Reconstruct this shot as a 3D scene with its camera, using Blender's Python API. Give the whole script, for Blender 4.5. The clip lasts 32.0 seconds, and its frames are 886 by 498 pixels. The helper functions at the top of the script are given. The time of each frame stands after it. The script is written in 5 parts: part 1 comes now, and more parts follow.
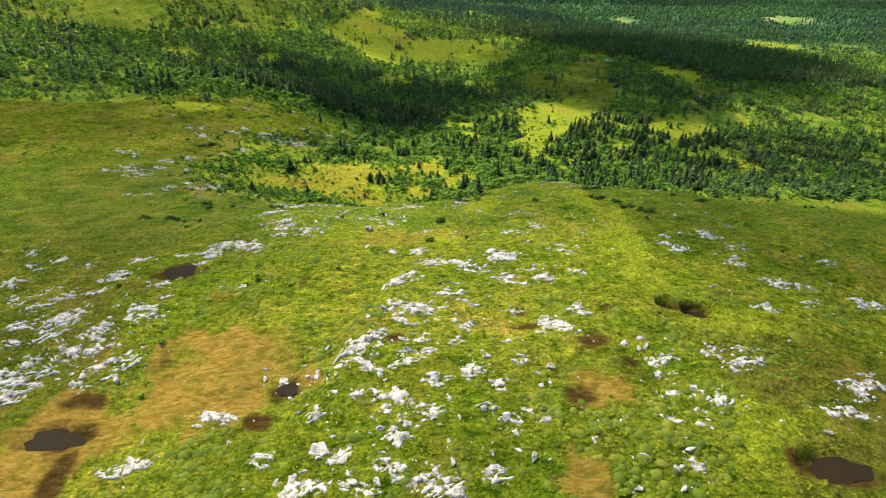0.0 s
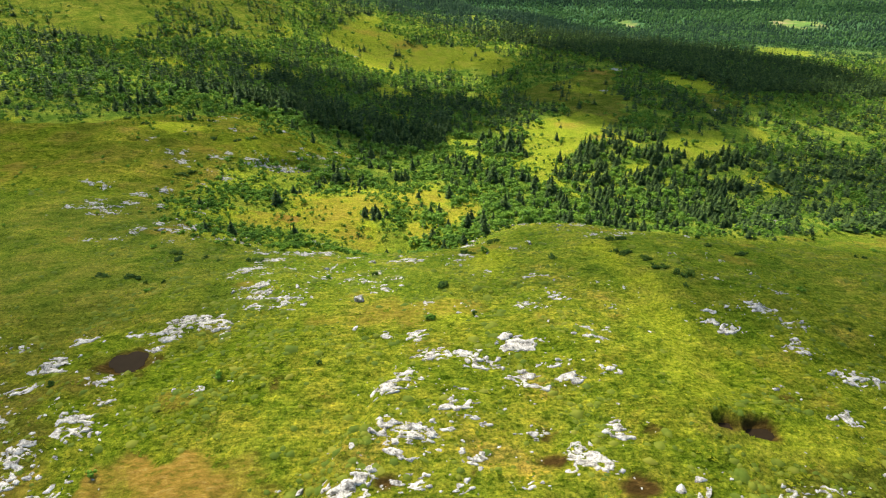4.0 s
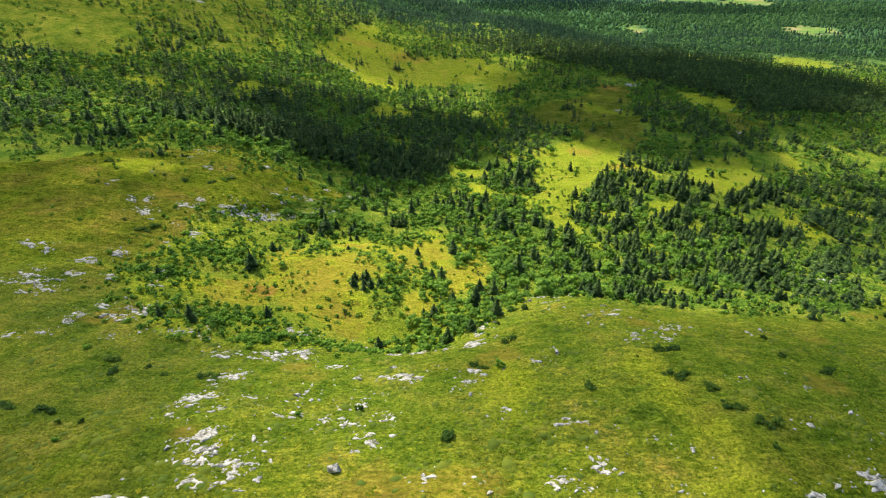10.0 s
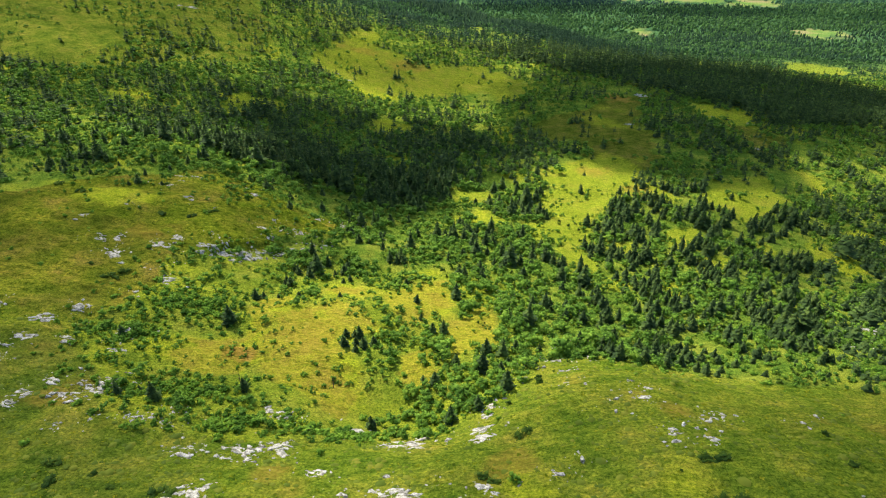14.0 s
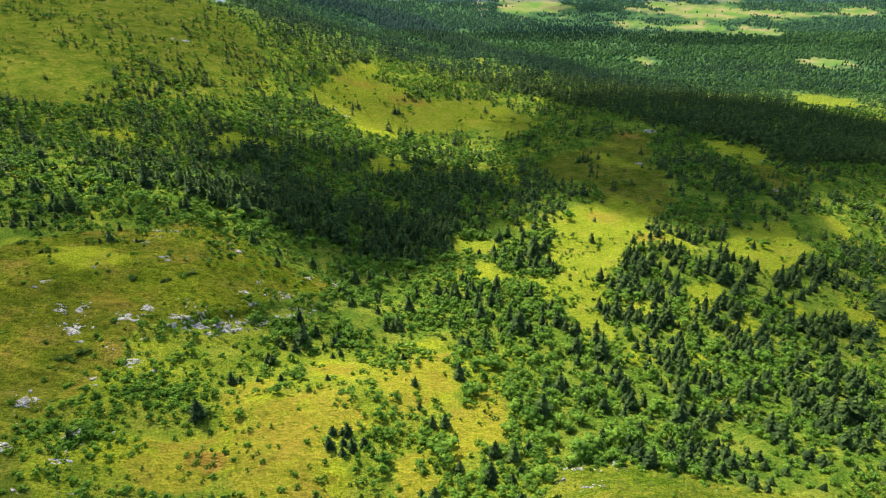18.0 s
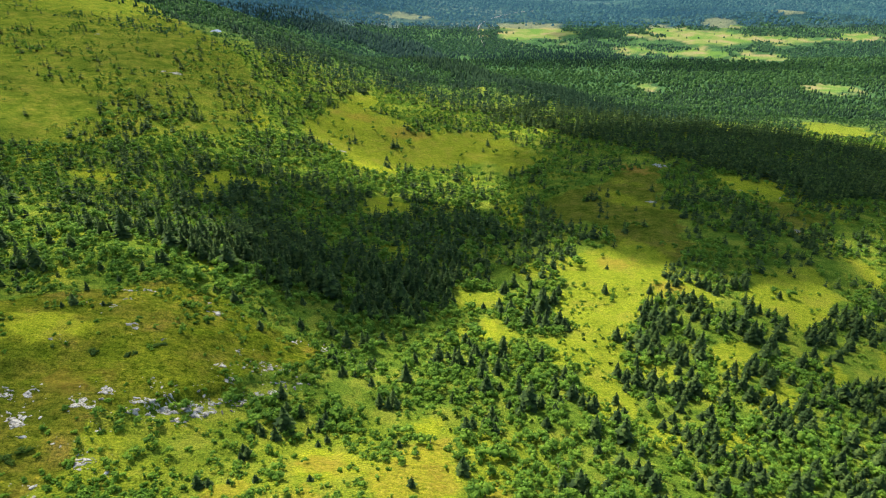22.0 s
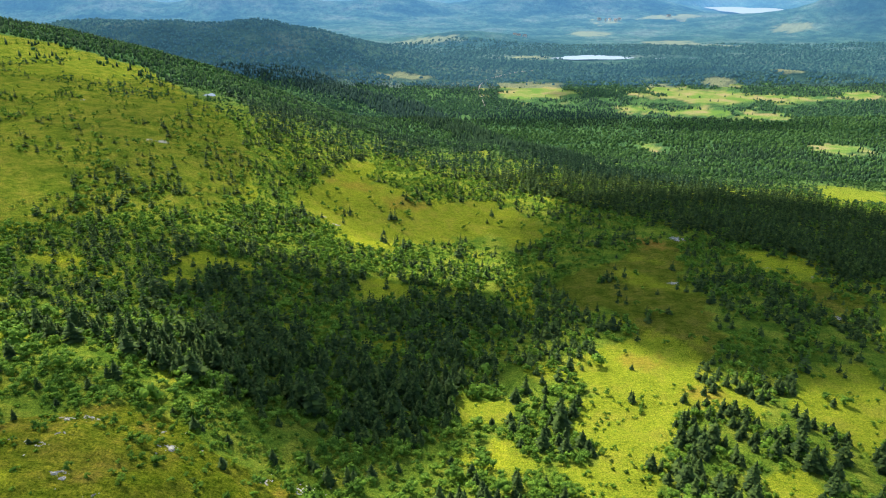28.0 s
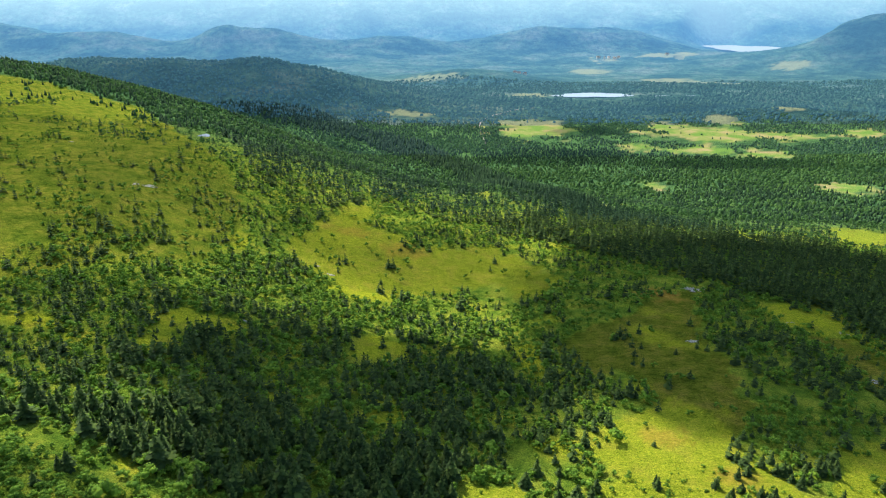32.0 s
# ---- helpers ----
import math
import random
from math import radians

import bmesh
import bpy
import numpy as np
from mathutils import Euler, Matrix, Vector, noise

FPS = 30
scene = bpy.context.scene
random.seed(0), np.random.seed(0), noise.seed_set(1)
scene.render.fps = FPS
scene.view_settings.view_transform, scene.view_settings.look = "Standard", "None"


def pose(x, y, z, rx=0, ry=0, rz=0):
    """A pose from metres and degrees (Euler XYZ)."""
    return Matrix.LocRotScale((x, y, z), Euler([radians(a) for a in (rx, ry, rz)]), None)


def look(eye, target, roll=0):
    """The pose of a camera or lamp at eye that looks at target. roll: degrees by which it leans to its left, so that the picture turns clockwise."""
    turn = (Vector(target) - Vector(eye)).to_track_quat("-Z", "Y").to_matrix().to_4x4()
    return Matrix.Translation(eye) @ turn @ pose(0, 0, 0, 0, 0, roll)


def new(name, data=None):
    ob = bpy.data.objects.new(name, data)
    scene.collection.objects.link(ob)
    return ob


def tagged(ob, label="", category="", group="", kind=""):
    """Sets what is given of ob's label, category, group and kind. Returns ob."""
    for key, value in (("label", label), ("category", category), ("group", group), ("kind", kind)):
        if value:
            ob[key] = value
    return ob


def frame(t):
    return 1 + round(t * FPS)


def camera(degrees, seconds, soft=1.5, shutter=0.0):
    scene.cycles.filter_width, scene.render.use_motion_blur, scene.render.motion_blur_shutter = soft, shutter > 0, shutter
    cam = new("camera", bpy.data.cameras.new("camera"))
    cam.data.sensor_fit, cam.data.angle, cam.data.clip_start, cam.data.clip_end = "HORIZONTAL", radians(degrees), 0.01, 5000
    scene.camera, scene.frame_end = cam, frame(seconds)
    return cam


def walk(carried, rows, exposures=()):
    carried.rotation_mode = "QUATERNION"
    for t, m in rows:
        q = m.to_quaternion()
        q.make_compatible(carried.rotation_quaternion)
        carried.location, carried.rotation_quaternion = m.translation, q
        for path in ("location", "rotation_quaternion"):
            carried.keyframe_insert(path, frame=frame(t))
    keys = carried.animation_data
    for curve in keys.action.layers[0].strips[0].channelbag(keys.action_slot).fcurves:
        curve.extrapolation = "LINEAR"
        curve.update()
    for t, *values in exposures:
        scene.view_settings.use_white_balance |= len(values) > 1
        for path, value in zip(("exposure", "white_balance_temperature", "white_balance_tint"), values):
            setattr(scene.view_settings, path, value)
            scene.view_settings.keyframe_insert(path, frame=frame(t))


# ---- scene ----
# Metres. The camera starts over the crest of a fell and flies along +y, down towards a wooded valley.
cam = camera(68.48, 32.0, soft=1.15)
# seconds, x, y, z, degrees downwards, turn to the left, roll
FLIGHT = [
    (0, -0.00, 0.00, 100.00, 32.449, -0.716, -0.139),
    (1, -0.05, 8.32, 99.99, 32.444, -0.708, -0.114),
    (2, -0.11, 16.64, 99.97, 32.445, -0.701, -0.087),
    (3, -0.17, 24.96, 99.95, 32.463, -0.695, -0.060),
    (4, -0.22, 33.28, 99.93, 32.483, -0.688, -0.034),
    (5, -0.28, 41.61, 99.92, 32.492, -0.681, -0.008),
    (6, -0.33, 49.96, 99.92, 32.501, -0.671, 0.017),
    (7, -0.37, 58.27, 99.95, 32.527, -0.659, 0.039),
    (8, -0.41, 66.48, 100.00, 32.550, -0.643, 0.059),
    (9, -0.45, 74.56, 100.10, 32.550, -0.623, 0.078),
    (10, -0.49, 82.55, 100.25, 32.548, -0.599, 0.100),
    (11, -0.52, 90.49, 100.42, 32.562, -0.573, 0.122),
    (12, -0.56, 98.44, 100.61, 32.588, -0.544, 0.141),
    (13, -0.58, 106.40, 100.79, 32.696, -0.515, 0.156),
    (14, -0.59, 114.35, 100.95, 32.684, -0.485, 0.164),
    (15, -0.59, 122.29, 101.07, 32.291, -0.456, 0.163),
    (16, -0.58, 130.20, 101.12, 31.753, -0.429, 0.152),
    (17, -0.54, 138.08, 101.12, 31.199, -0.401, 0.124),
    (18, -0.47, 145.94, 101.05, 30.682, -0.372, 0.082),
    (19, -0.39, 153.78, 100.95, 30.376, -0.342, 0.029),
    (20, -0.30, 161.62, 100.83, 30.040, -0.313, -0.030),
    (21, -0.21, 169.46, 100.69, 29.443, -0.285, -0.090),
    (22, -0.13, 177.30, 100.56, 28.729, -0.259, -0.147),
    (23, -0.06, 185.14, 100.44, 27.957, -0.236, -0.195),
    (24, -0.01, 192.99, 100.35, 27.162, -0.216, -0.229),
    (25, 0.02, 200.84, 100.28, 26.414, -0.201, -0.251),
    (26, 0.04, 208.71, 100.23, 25.668, -0.189, -0.264),
    (27, 0.04, 216.57, 100.18, 24.894, -0.180, -0.271),
    (28, 0.03, 224.45, 100.14, 24.121, -0.173, -0.273),
    (29, 0.02, 232.33, 100.11, 23.374, -0.168, -0.272),
    (30, 0.01, 240.22, 100.07, 22.633, -0.162, -0.271),
    (31, 0.01, 248.11, 100.03, 21.880, -0.156, -0.270),
    (32, 0.00, 256.00, 99.99, 21.124, -0.149, -0.274),
]


def aim(x, y, z, down, turn, roll):
    d, w = radians(down), radians(turn)
    ahead = Vector((-math.sin(w) * math.cos(d), math.cos(w) * math.cos(d), -math.sin(d)))
    eye = Vector((x, y, z))
    return look(eye, eye + 100 * ahead, roll)


walk(cam, [(row[0], aim(*row[1:])) for row in FLIGHT])

# ---- light: a sun ahead and to the left, half cloudy summer sky ----
SUN_WAY = Vector((-0.40, 0.57, 0.72)).normalized()
world = bpy.data.worlds.new("summer_sky")
scene.world = world
world.use_nodes = True
wn = world.node_tree.nodes
sky = wn.new("ShaderNodeTexSky")
sky.sky_type = "NISHITA"
sky.sun_disc = False
sky.sun_elevation = math.asin(SUN_WAY.z)
sky.sun_rotation = math.atan2(SUN_WAY.x, SUN_WAY.y)
wn["Background"].inputs["Strength"].default_value = 0.15
world.node_tree.links.new(sky.outputs[0], wn["Background"].inputs["Color"])
sun_data = bpy.data.lights.new("sun", "SUN")
sun_data.energy, sun_data.angle, sun_data.color = 4.2, radians(0.6), (1.0, 0.955, 0.87)
sun = new("sun", sun_data)
sun.rotation_euler = SUN_WAY.to_track_quat("Z", "Y").to_euler()
scene.view_settings.exposure = 0.79


# ---- noise ----
def lattice_noise(x, y, seed):
    """Smooth value noise in -1..1 on a unit lattice."""
    xi, yi = np.floor(x), np.floor(y)
    fx, fy = x - xi, y - yi
    fx, fy = fx * fx * (3 - 2 * fx), fy * fy * (3 - 2 * fy)

    def rnd(a, b):
        h = np.sin(a * 127.1 + b * 311.7 + seed * 74.7) * 43758.5453
        return 2 * (h - np.floor(h)) - 1

    top = rnd(xi, yi) * (1 - fx) + rnd(xi + 1, yi) * fx
    low = rnd(xi, yi + 1) * (1 - fx) + rnd(xi + 1, yi + 1) * fx
    return top * (1 - fy) + low * fy


def fbm(x, y, size, seed, octaves=3):
    z, a, total = 0, 1.0, 0
    for k in range(octaves):
        z = z + a * lattice_noise(x / size * 2**k + 17.3 * k, y / size * 2**k - 9.1 * k, seed + k)
        total += a
        a *= 0.5
    return z / total


def step(a, b, t):
    t = np.clip((t - a) / (b - a), 0, 1)
    return t * t * (3 - 2 * t)


def inside(x, y, corners):
    """1 within the outline, 0 without."""
    hit = np.zeros(np.shape(x), bool)
    px, py = corners[-1]
    for qx, qy in corners:
        cross = (qy > y) != (py > y)
        hit ^= cross & (x < (px - qx) * (y - qy) / (py - qy + 1e-9) + qx)
        px, py = qx, qy
    return hit.astype(float)


def blots(x, y, spots, soft=0.35, rag=0.45, seed=5):
    """How far a place lies within any of the ragged oval spots (x, y, half width, half depth)."""
    best = np.zeros(np.shape(x))
    for cx, cy, rx, ry in spots:
        near = (abs(x - cx) < 2 * rx + 4) & (abs(y - cy) < 2 * ry + 4)
        if not near.any():
            continue
        xs, ys = x[near], y[near]
        r = np.hypot((xs - cx) / rx, (ys - cy) / ry)
        r = r + rag * fbm(xs, ys, max(3, 0.5 * min(rx, ry)), seed, 2)
        best[near] = np.maximum(best[near], 1 - step(1 - soft, 1 + soft, r))
    return best


# ---- the lie of the land ----
VALLEY = -262.0
# heights on cross-sections from west to east, spaced wider away from the middle line; from south to north
SECTIONS = []


def section(*heights):
    SECTIONS.append(heights)


section(15, 12, 12, 16, 25, 32, 25, 10, -7, -25, -45)
section(13, 10, 8, 10, 20, 30, 21, 5, -11, -29, -49)
section(13, 8, 5, 4, 14, 25, 15, 1, -14, -32, -54)
section(14, 8, 5, 4, 12, 22, 15, 2, -14, -34, -58)
section(16, 8, 5, 6, 12, 21, 16, 4, -13, -38, -66)
section(16, 4, -1, 5, 11, 13, 9, 0, -18, -46, -78)
section(17, -1, -13, -6, -9, -7, 5, -7, -28, -60, -97)
section(21, -4, -26, -22, -40, -43, -40, -50, -55, -84, -123)
section(25, -2, -29, -24, -57, -58, -63, -69, -76, -105, -145)
section(23, -7, -40, -43, -75, -80, -84, -82, -103, -125, -161)
section(19, -15, -52, -69, -86, -94, -94, -87, -99, -125, -169)
section(19, -9, -36, -80, -101, -111, -111, -100, -103, -129, -178)
section(16, -14, -32, -76, -90, -104, -116, -112, -124, -141, -188)
section(22, -21, -49, -87, -102, -113, -120, -124, -153, -166, -189)
section(44, -27, -90, -135, -157, -169, -170, -174, -207, -214, -211)
section(44, -56, -153, -204, -233, -248, -246, -250, -271, -257, -230)
SHAPE = np.array(SECTIONS, float)
# far hills: x, y, rise, half width, half depth
HILLS = [(-610, 2560, 145, 370, 270), (-1250, 2640, 160, 430, 260), (-280, 2700, 40, 240, 200), (120, 3350, 60, 300, 150), (2650, 3900, 300, 750, 330), (1100, 2350, 25, 260, 70)]
FAR_HILLS = [(-1330, 4330, 60, 150, 150), (-1080, 4380, 140, 370, 180), (-2000, 4350, 120, 420, 200), (-300, 4450, 90, 380, 170), (600, 4480, 130, 420, 170),
             (1150, 4560, 100, 330, 150), (-2900, 4500, 190, 600, 250), (3300, 4500, 210, 700, 250), (1900, 4800, 60, 500, 120)]
POOLS = [(-64, 135, 3.4, 3.0), (-67, 79, 4.6, 2.2), (50, 112, 1.6, 1.5), (56, 111, 2.4, 1.6), (65, 69, 4.5, 2.6), (-27, 86, 1.6, 1.5), (-280, 1021, 7, 9)]
# x, y, half width, half depth, level; the second is a reach of river
FAR_LAKES = [(1905, 4440, 195, 290, -203), (1340, 4010, 16, 40, -249)]
LAKES = [(600, 2850, 135, 52), (905, 2812, 85, 18)]


# swells and hollows of the near slopes: x, y, rise, half width, half depth
SWELLS = [(-10, 236, -9, 20, 17), (-38, 286, 5, 30, 28), (40, 236, 2.5, 20, 15), (136, 274, 6, 36, 24), (-100, 372, 3.5, 42, 40), (-22, 300, 2.5, 22, 22)]


def spline(s, n):
    k = np.clip(np.floor(s).astype(int), 0, n - 2)
    f = s - k
    w = ((1 - f) ** 3 / 6, (3 * f**3 - 6 * f * f + 4) / 6, (-3 * f**3 + 3 * f * f + 3 * f + 1) / 6, f**3 / 6)
    return [np.clip(k + o, 0, n - 1) for o in (-1, 0, 1, 2)], w


def lay(x, y):
    """Height of the land without its small hummocks."""
    nv, nu = SHAPE.shape
    u = np.clip(np.arcsinh(x / 90) / 0.6 + 5, 0, nu - 1)
    v = np.clip(np.log((np.maximum(y, -150) + 200) / 180) / 0.16 + 1, 0, nv - 1)
    iu, wu = spline(u, nu)
    iv, wv = spline(v, nv)
    z = sum(SHAPE[iv[b], iu[a]] * wu[a] * wv[b] for a in range(4) for b in range(4))
    for cx, cy, h, rx, ry in SWELLS:
        z = z + h * np.exp(-(((x - cx) / rx) ** 2) - ((y - cy) / ry) ** 2)
    k = step(1350, 1900, y)
    far = VALLEY + 50 * step(3500, 4500, y) + 350 * step(4600, 5250, y) + 14 * fbm(x, y, 420, 3) * step(2100, 2500, y) * (1 - blots(x, y, LAKES, 0.3, 0.1))
    far = far + 45 * step(4400, 4900, y) * fbm(x, y, 500, 31)
    for cx, cy, h, rx, ry in HILLS + FAR_HILLS:
        far = far + h * np.exp(-(((x - cx) / rx) ** 2) - ((y - cy) / ry) ** 2) * (1 + 0.12 * fbm(x, y, 160, 8))
    z = z * (1 - k) + far * k
    for cx, cy, rx, ry, level in FAR_LAKES:
        m = 1 - step(1.2, 2.2, np.hypot((x - cx) / rx, (y - cy) / ry))
        z = z * (1 - m) + (level - 12) * m
    return z


def height(x, y):
    x, y = np.asarray(x, float), np.asarray(y, float)
    z = lay(x, y)
    near = 1 - step(1200, 2000, y)
    z = z + near * (2.4 * fbm(x, y, 45, 11) + 1.1 * fbm(x, y, 14, 12)) + near * (1 - step(350, 700, y)) * (0.95 * (0.5 - np.abs(fbm(x * 0.8, y, 4.6, 13))) + 0.30 * fbm(x, y, 1.9, 18, 2))
    z = z + near * step(500, 900, y) * 4 * fbm(x, y, 130, 14)
    z = z + 2.1 * (0.4 - np.abs(fbm(x * 0.45 + y * 0.2, y, 13, 16))) * (1 - step(-60, -40, x)) * step(240, 270, y) * (1 - step(430, 470, y))
    # a low rock step along the southern edge of the knoll
    along = (x + 98) * 0.66 + (y - 318) * 0.75
    across = -(x + 98) * 0.75 + (y - 318) * 0.66 + 3 * fbm(x, y, 12, 15)
    z = z + 2.2 * (step(-1.2, 1.2, across) - 0.5) * np.exp(-((along - 30) / 38) ** 4) * np.exp(-((across / 22) ** 2))
    # the rocky brink along the west side of the crest
    along = (x + 15.5) * 0.25 + (y - 103) * 0.97
    across = (x + 15.5) * 0.97 - (y - 103) * 0.25 + 1.6 * fbm(x, y, 7, 17)
    z = z + 2.6 * (step(-1.8, 1.0, across) - 0.5) * np.exp(-((along / 27) ** 4)) * np.exp(-((across / 13) ** 2))
    # the shallow gully down the east flank
    bend = x - 52 - 3 * np.sin(y / 9)
    z = z - 1.3 * np.exp(-((bend / 5) ** 2)) * step(118, 135, y) * (1 - step(185, 200, y))
    for cx, cy, rx, ry in POOLS:
        m = 1 - step(1.0, 1.9, np.hypot((x - cx) / rx, (y - cy) / ry))
        if m.max() > 0:
            z = z * (1 - m) + m * (float(lay(np.array([float(cx)]), np.array([float(cy)]))[0]) - 0.5)
    return z


def ground_at(x, y):
    return float(height(np.array([float(x)]), np.array([float(y)]))[0])


def tilt_at(x, y, reach):
    """Turn that lays a thing flat on the slope."""
    dx = (ground_at(x + reach, y) - ground_at(x - reach, y)) / (2 * reach)
    dy = (ground_at(x, y + reach) - ground_at(x, y - reach)) / (2 * reach)
    return Vector((0, 0, 1)).rotation_difference(Vector((-dx, -dy, 1)).normalized()).to_matrix().to_4x4()


# ---- what grows where ----
BOGS = [(-44, 280, 16, 24), (-31, 252, 9, 13), (-68, 262, 21, 10), (-35, 315, 13, 10), (-1, 309, 6, 19), (-4, 338, 6, 6), (-140, 366, 15, 9), (22, 420, 5, 12),
        (201, 381, 12, 14), (248, 424, 11, 12)]
CLEARINGS = [(247, 652, 26, 22),
             (-56, 674, 24, 9), (-136, 582, 28, 9), (-212, 556, 15, 7),
             (-147, 546, 9, 9), (-37, 590, 15, 17), (55, 1037, 9, 33), (257, 1208, 13, 60), (320, 894, 13, 26), (474, 960, 46, 33), (514, 989, 35, 46), (329, 909, 7, 35)]
# golden bogs and grassy openings in the woods, by their outlines
GOLD_BOGS = [[(-53, 286), (-35, 282), (-37, 301), (-28, 292), (-19, 279), (-30, 276), (-35, 265), (-32, 256), (-22, 249), (-28, 236), (-37, 242), (-46, 250), (-55, 261), (-55, 275)],
             [(-80, 260), (-60, 261), (-56, 253), (-73, 248)], [(-66, 304), (-53, 303), (-56, 282), (-60, 268)],
             [(-21, 310), (-13, 322), (1, 331), (4, 304), (-8, 288), (-17, 297)], [(-11, 266), (-3, 269), (-1, 252), (-10, 249)],
             [(6, 295), (12, 303), (15, 317), (18, 296), (19, 279), (7, 269), (2, 265), (0, 289)]]
GLADES = [[(68, 507), (96, 522), (117, 536), (134, 509), (132, 486), (150, 476), (136, 447), (122, 457), (109, 458), (95, 438), (86, 420), (74, 394), (67, 355), (52, 354), (60, 393), (61, 408), (60, 428), (55, 444), (61, 465), (75, 469), (63, 489)],
          [(200, 505), (222, 512), (218, 473), (197, 447), (173, 428), (165, 451), (155, 464), (173, 480)], [(124, 415), (138, 419), (140, 401), (128, 384), (116, 386), (118, 402)]]
SMALL_GLADES = [[(18, 427), (28, 432), (31, 420), (22, 408), (16, 411)], [(4, 461), (34, 468), (30, 447), (6, 443)], [(54, 363), (73, 369), (69, 349), (54, 346)],
                [(66, 352), (78, 345), (71, 333)], [(86, 388), (100, 393), (92, 371)], [(203, 420), (210, 394), (192, 370), (188, 386)], [(135, 385), (141, 373), (133, 358), (128, 369)],
                [(171, 414), (170, 388), (156, 371)], [(44, 415), (62, 416), (67, 386), (44, 391)], [(-157, 557), (-150, 594), (-123, 589), (-122, 576)]]
SHADY_GLADES = [[(88, 619), (139, 661), (200, 710), (158, 600), (163, 555), (136, 497), (113, 522), (107, 538), (99, 562), (77, 558), (70, 601)], [(230, 637), (266, 616), (275, 590), (232, 555), (238, 594)]]
HILL_MEADOW = [(-117, 756), (-88, 859), (-67, 861), (-67, 811), (-31, 796), (-39, 765), (-20, 761), (41, 808), (73, 772), (97, 714), (76, 691), (51, 698), (40, 721), (-34, 681), (-73, 671), (-92, 692), (-113, 715)]
DRY_HOLLOW = [(-58, 106), (-44, 107), (-34, 101), (-21, 87), (-30, 83), (-38, 78), (-51, 87), (-57, 97)]
PEAT_FLAT = [(-80, 66), (-75, 80), (-73, 88), (-68, 91), (-61, 89), (-60, 79), (-62, 64), (-70, 58)]
MEADOWS = [(272, 2174, 110, 130), (771, 2066, 205, 92), (654, 1871, 75, 48), (792, 1827, 70, 54), (507, 1909, 45, 40), (-108, 2362, 74, 40), (1056, 3294, 112, 70),
           (1241, 3179, 83, 40), (1191, 2075, 76, 40), (345, 2870, 85, 60), (995, 2032, 89, 29), (672, 2195, 54, 70), (-595, 2895, 59, 40), (762, 3662, 91, 80),
           (744, 1404, 36, 39), (428, 1512, 21, 30),
           (1191, 2077, 56, 57), (731, 1399, 41, 49), (862, 2268, 47, 49), (227, 1155, 8, 112), (1118, 2343, 41, 31), (425, 1503, 11, 23)]
# meadows and lake shores with the treeless strip on their south side
OPEN_FRONT = [(cx, cy - 12, rx + 6, ry + 22) for cx, cy, rx, ry in MEADOWS] + [(600, 2810, 165, 110), (905, 2785, 100, 60)]
DARK_TURF = [(-95, 175, 36, 40), (-120, 235, 34, 30), (74, 90, 20, 15), (82, 74, 14, 12), (-82, 108, 16, 26), (62, 58, 12, 8), (36, 88, 4, 3)]
PALE = [(48, 180, 4, 8), (51, 166, 5, 9), (50, 152, 6, 9), (52, 140, 6, 8), (50, 127, 5, 7), (56, 74, 6, 7), (60, 108, 13, 4), (46, 192, 4, 6), (2, 152, 6, 6), (15, 187, 5, 12)]
DRY = [(-42, 94, 10, 10), (-42, 84, 9, 7), (-65, 79, 9, 9), (-69, 73, 6, 5), (28, 83, 5, 4), (23, 64, 4, 4), (-38, 100, 7, 3), (160, 687, 12, 15), (-60, 262, 6, 4)]
GOLDEN = [(-42, 276, 9, 16), (-33, 252, 5, 7), (-66, 264, 9, 5), (-36, 314, 6, 5), (-30, 765, 20, 14), (-80, 790, 16, 10), (100, 500, 10, 8), (120, 470, 10, 8), (-2, 310, 3, 8)]
MUD = [(-64, 135, 6, 4.5), (-66, 79, 6, 3.6), (-62, 70, 2, 7), (-66, 88, 4, 2), (50, 112, 3, 3), (56, 111, 4, 3), (24, 81, 2.5, 2), (30, 95, 2.5, 2), (36, 90, 1.5, 1.5), (-8, 97, 1.5, 1.5), (18, 101, 2.2, 1.4),
       (63, 69, 7, 4), (-31, 79, 2.5, 2), (-27, 86, 3, 2.4)]
HEATH = [(-900, 330), (-400, 350), (-190, 361), (-156, 390), (-111, 416), (-72, 392), (-49, 388), (-71, 341), (-98, 320), (-97, 301), (-106, 288), (-106, 264), (-98, 244),
         (-84, 226), (-67, 221), (-47, 219), (-30, 219), (-22, 226), (-11, 226), (0, 222), (11, 236), (24, 256), (36, 265), (60, 265), (78, 257), (98, 250), (125, 247), (150, 262), (175, 285), (260, 300), (500, 300), (900, 200), (900, -900), (-900, -900)]
OPEN_HILL = [(-1400, 1300), (-642, 1239), (-556, 1224), (-415, 1172), (-290, 996), (-207, 870), (-159, 768), (-162, 658), (-208, 640), (-247, 591), (-700, 560), (-1400, 600)]
TALL_SPRUCE = [(111, 803), (187, 727), (250, 675), (286, 626), (520, 700), (450, 830), (367, 894), (213, 988), (170, 1465), (-60, 2000), (-524, 2429), (-900, 2400), (-509, 2200), (-225, 2010), (20, 1600), (60, 1300), (130, 963), (60, 868)]
SLOPE_WOOD = [(-120, 770), (-60, 900), (40, 835), (120, 830), (142, 963), (70, 1300), (30, 1600), (-225, 2050), (-509, 2225), (-900, 2300), (-420, 1250), (-290, 1100), (-190, 900)]


DARK_WOOD = [(-177, 470), (-158, 541), (-115, 584), (-77, 614), (-28, 601), (22, 585), (52, 549), (21, 520), (0, 488), (8, 450), (-47, 430), (-98, 440)]


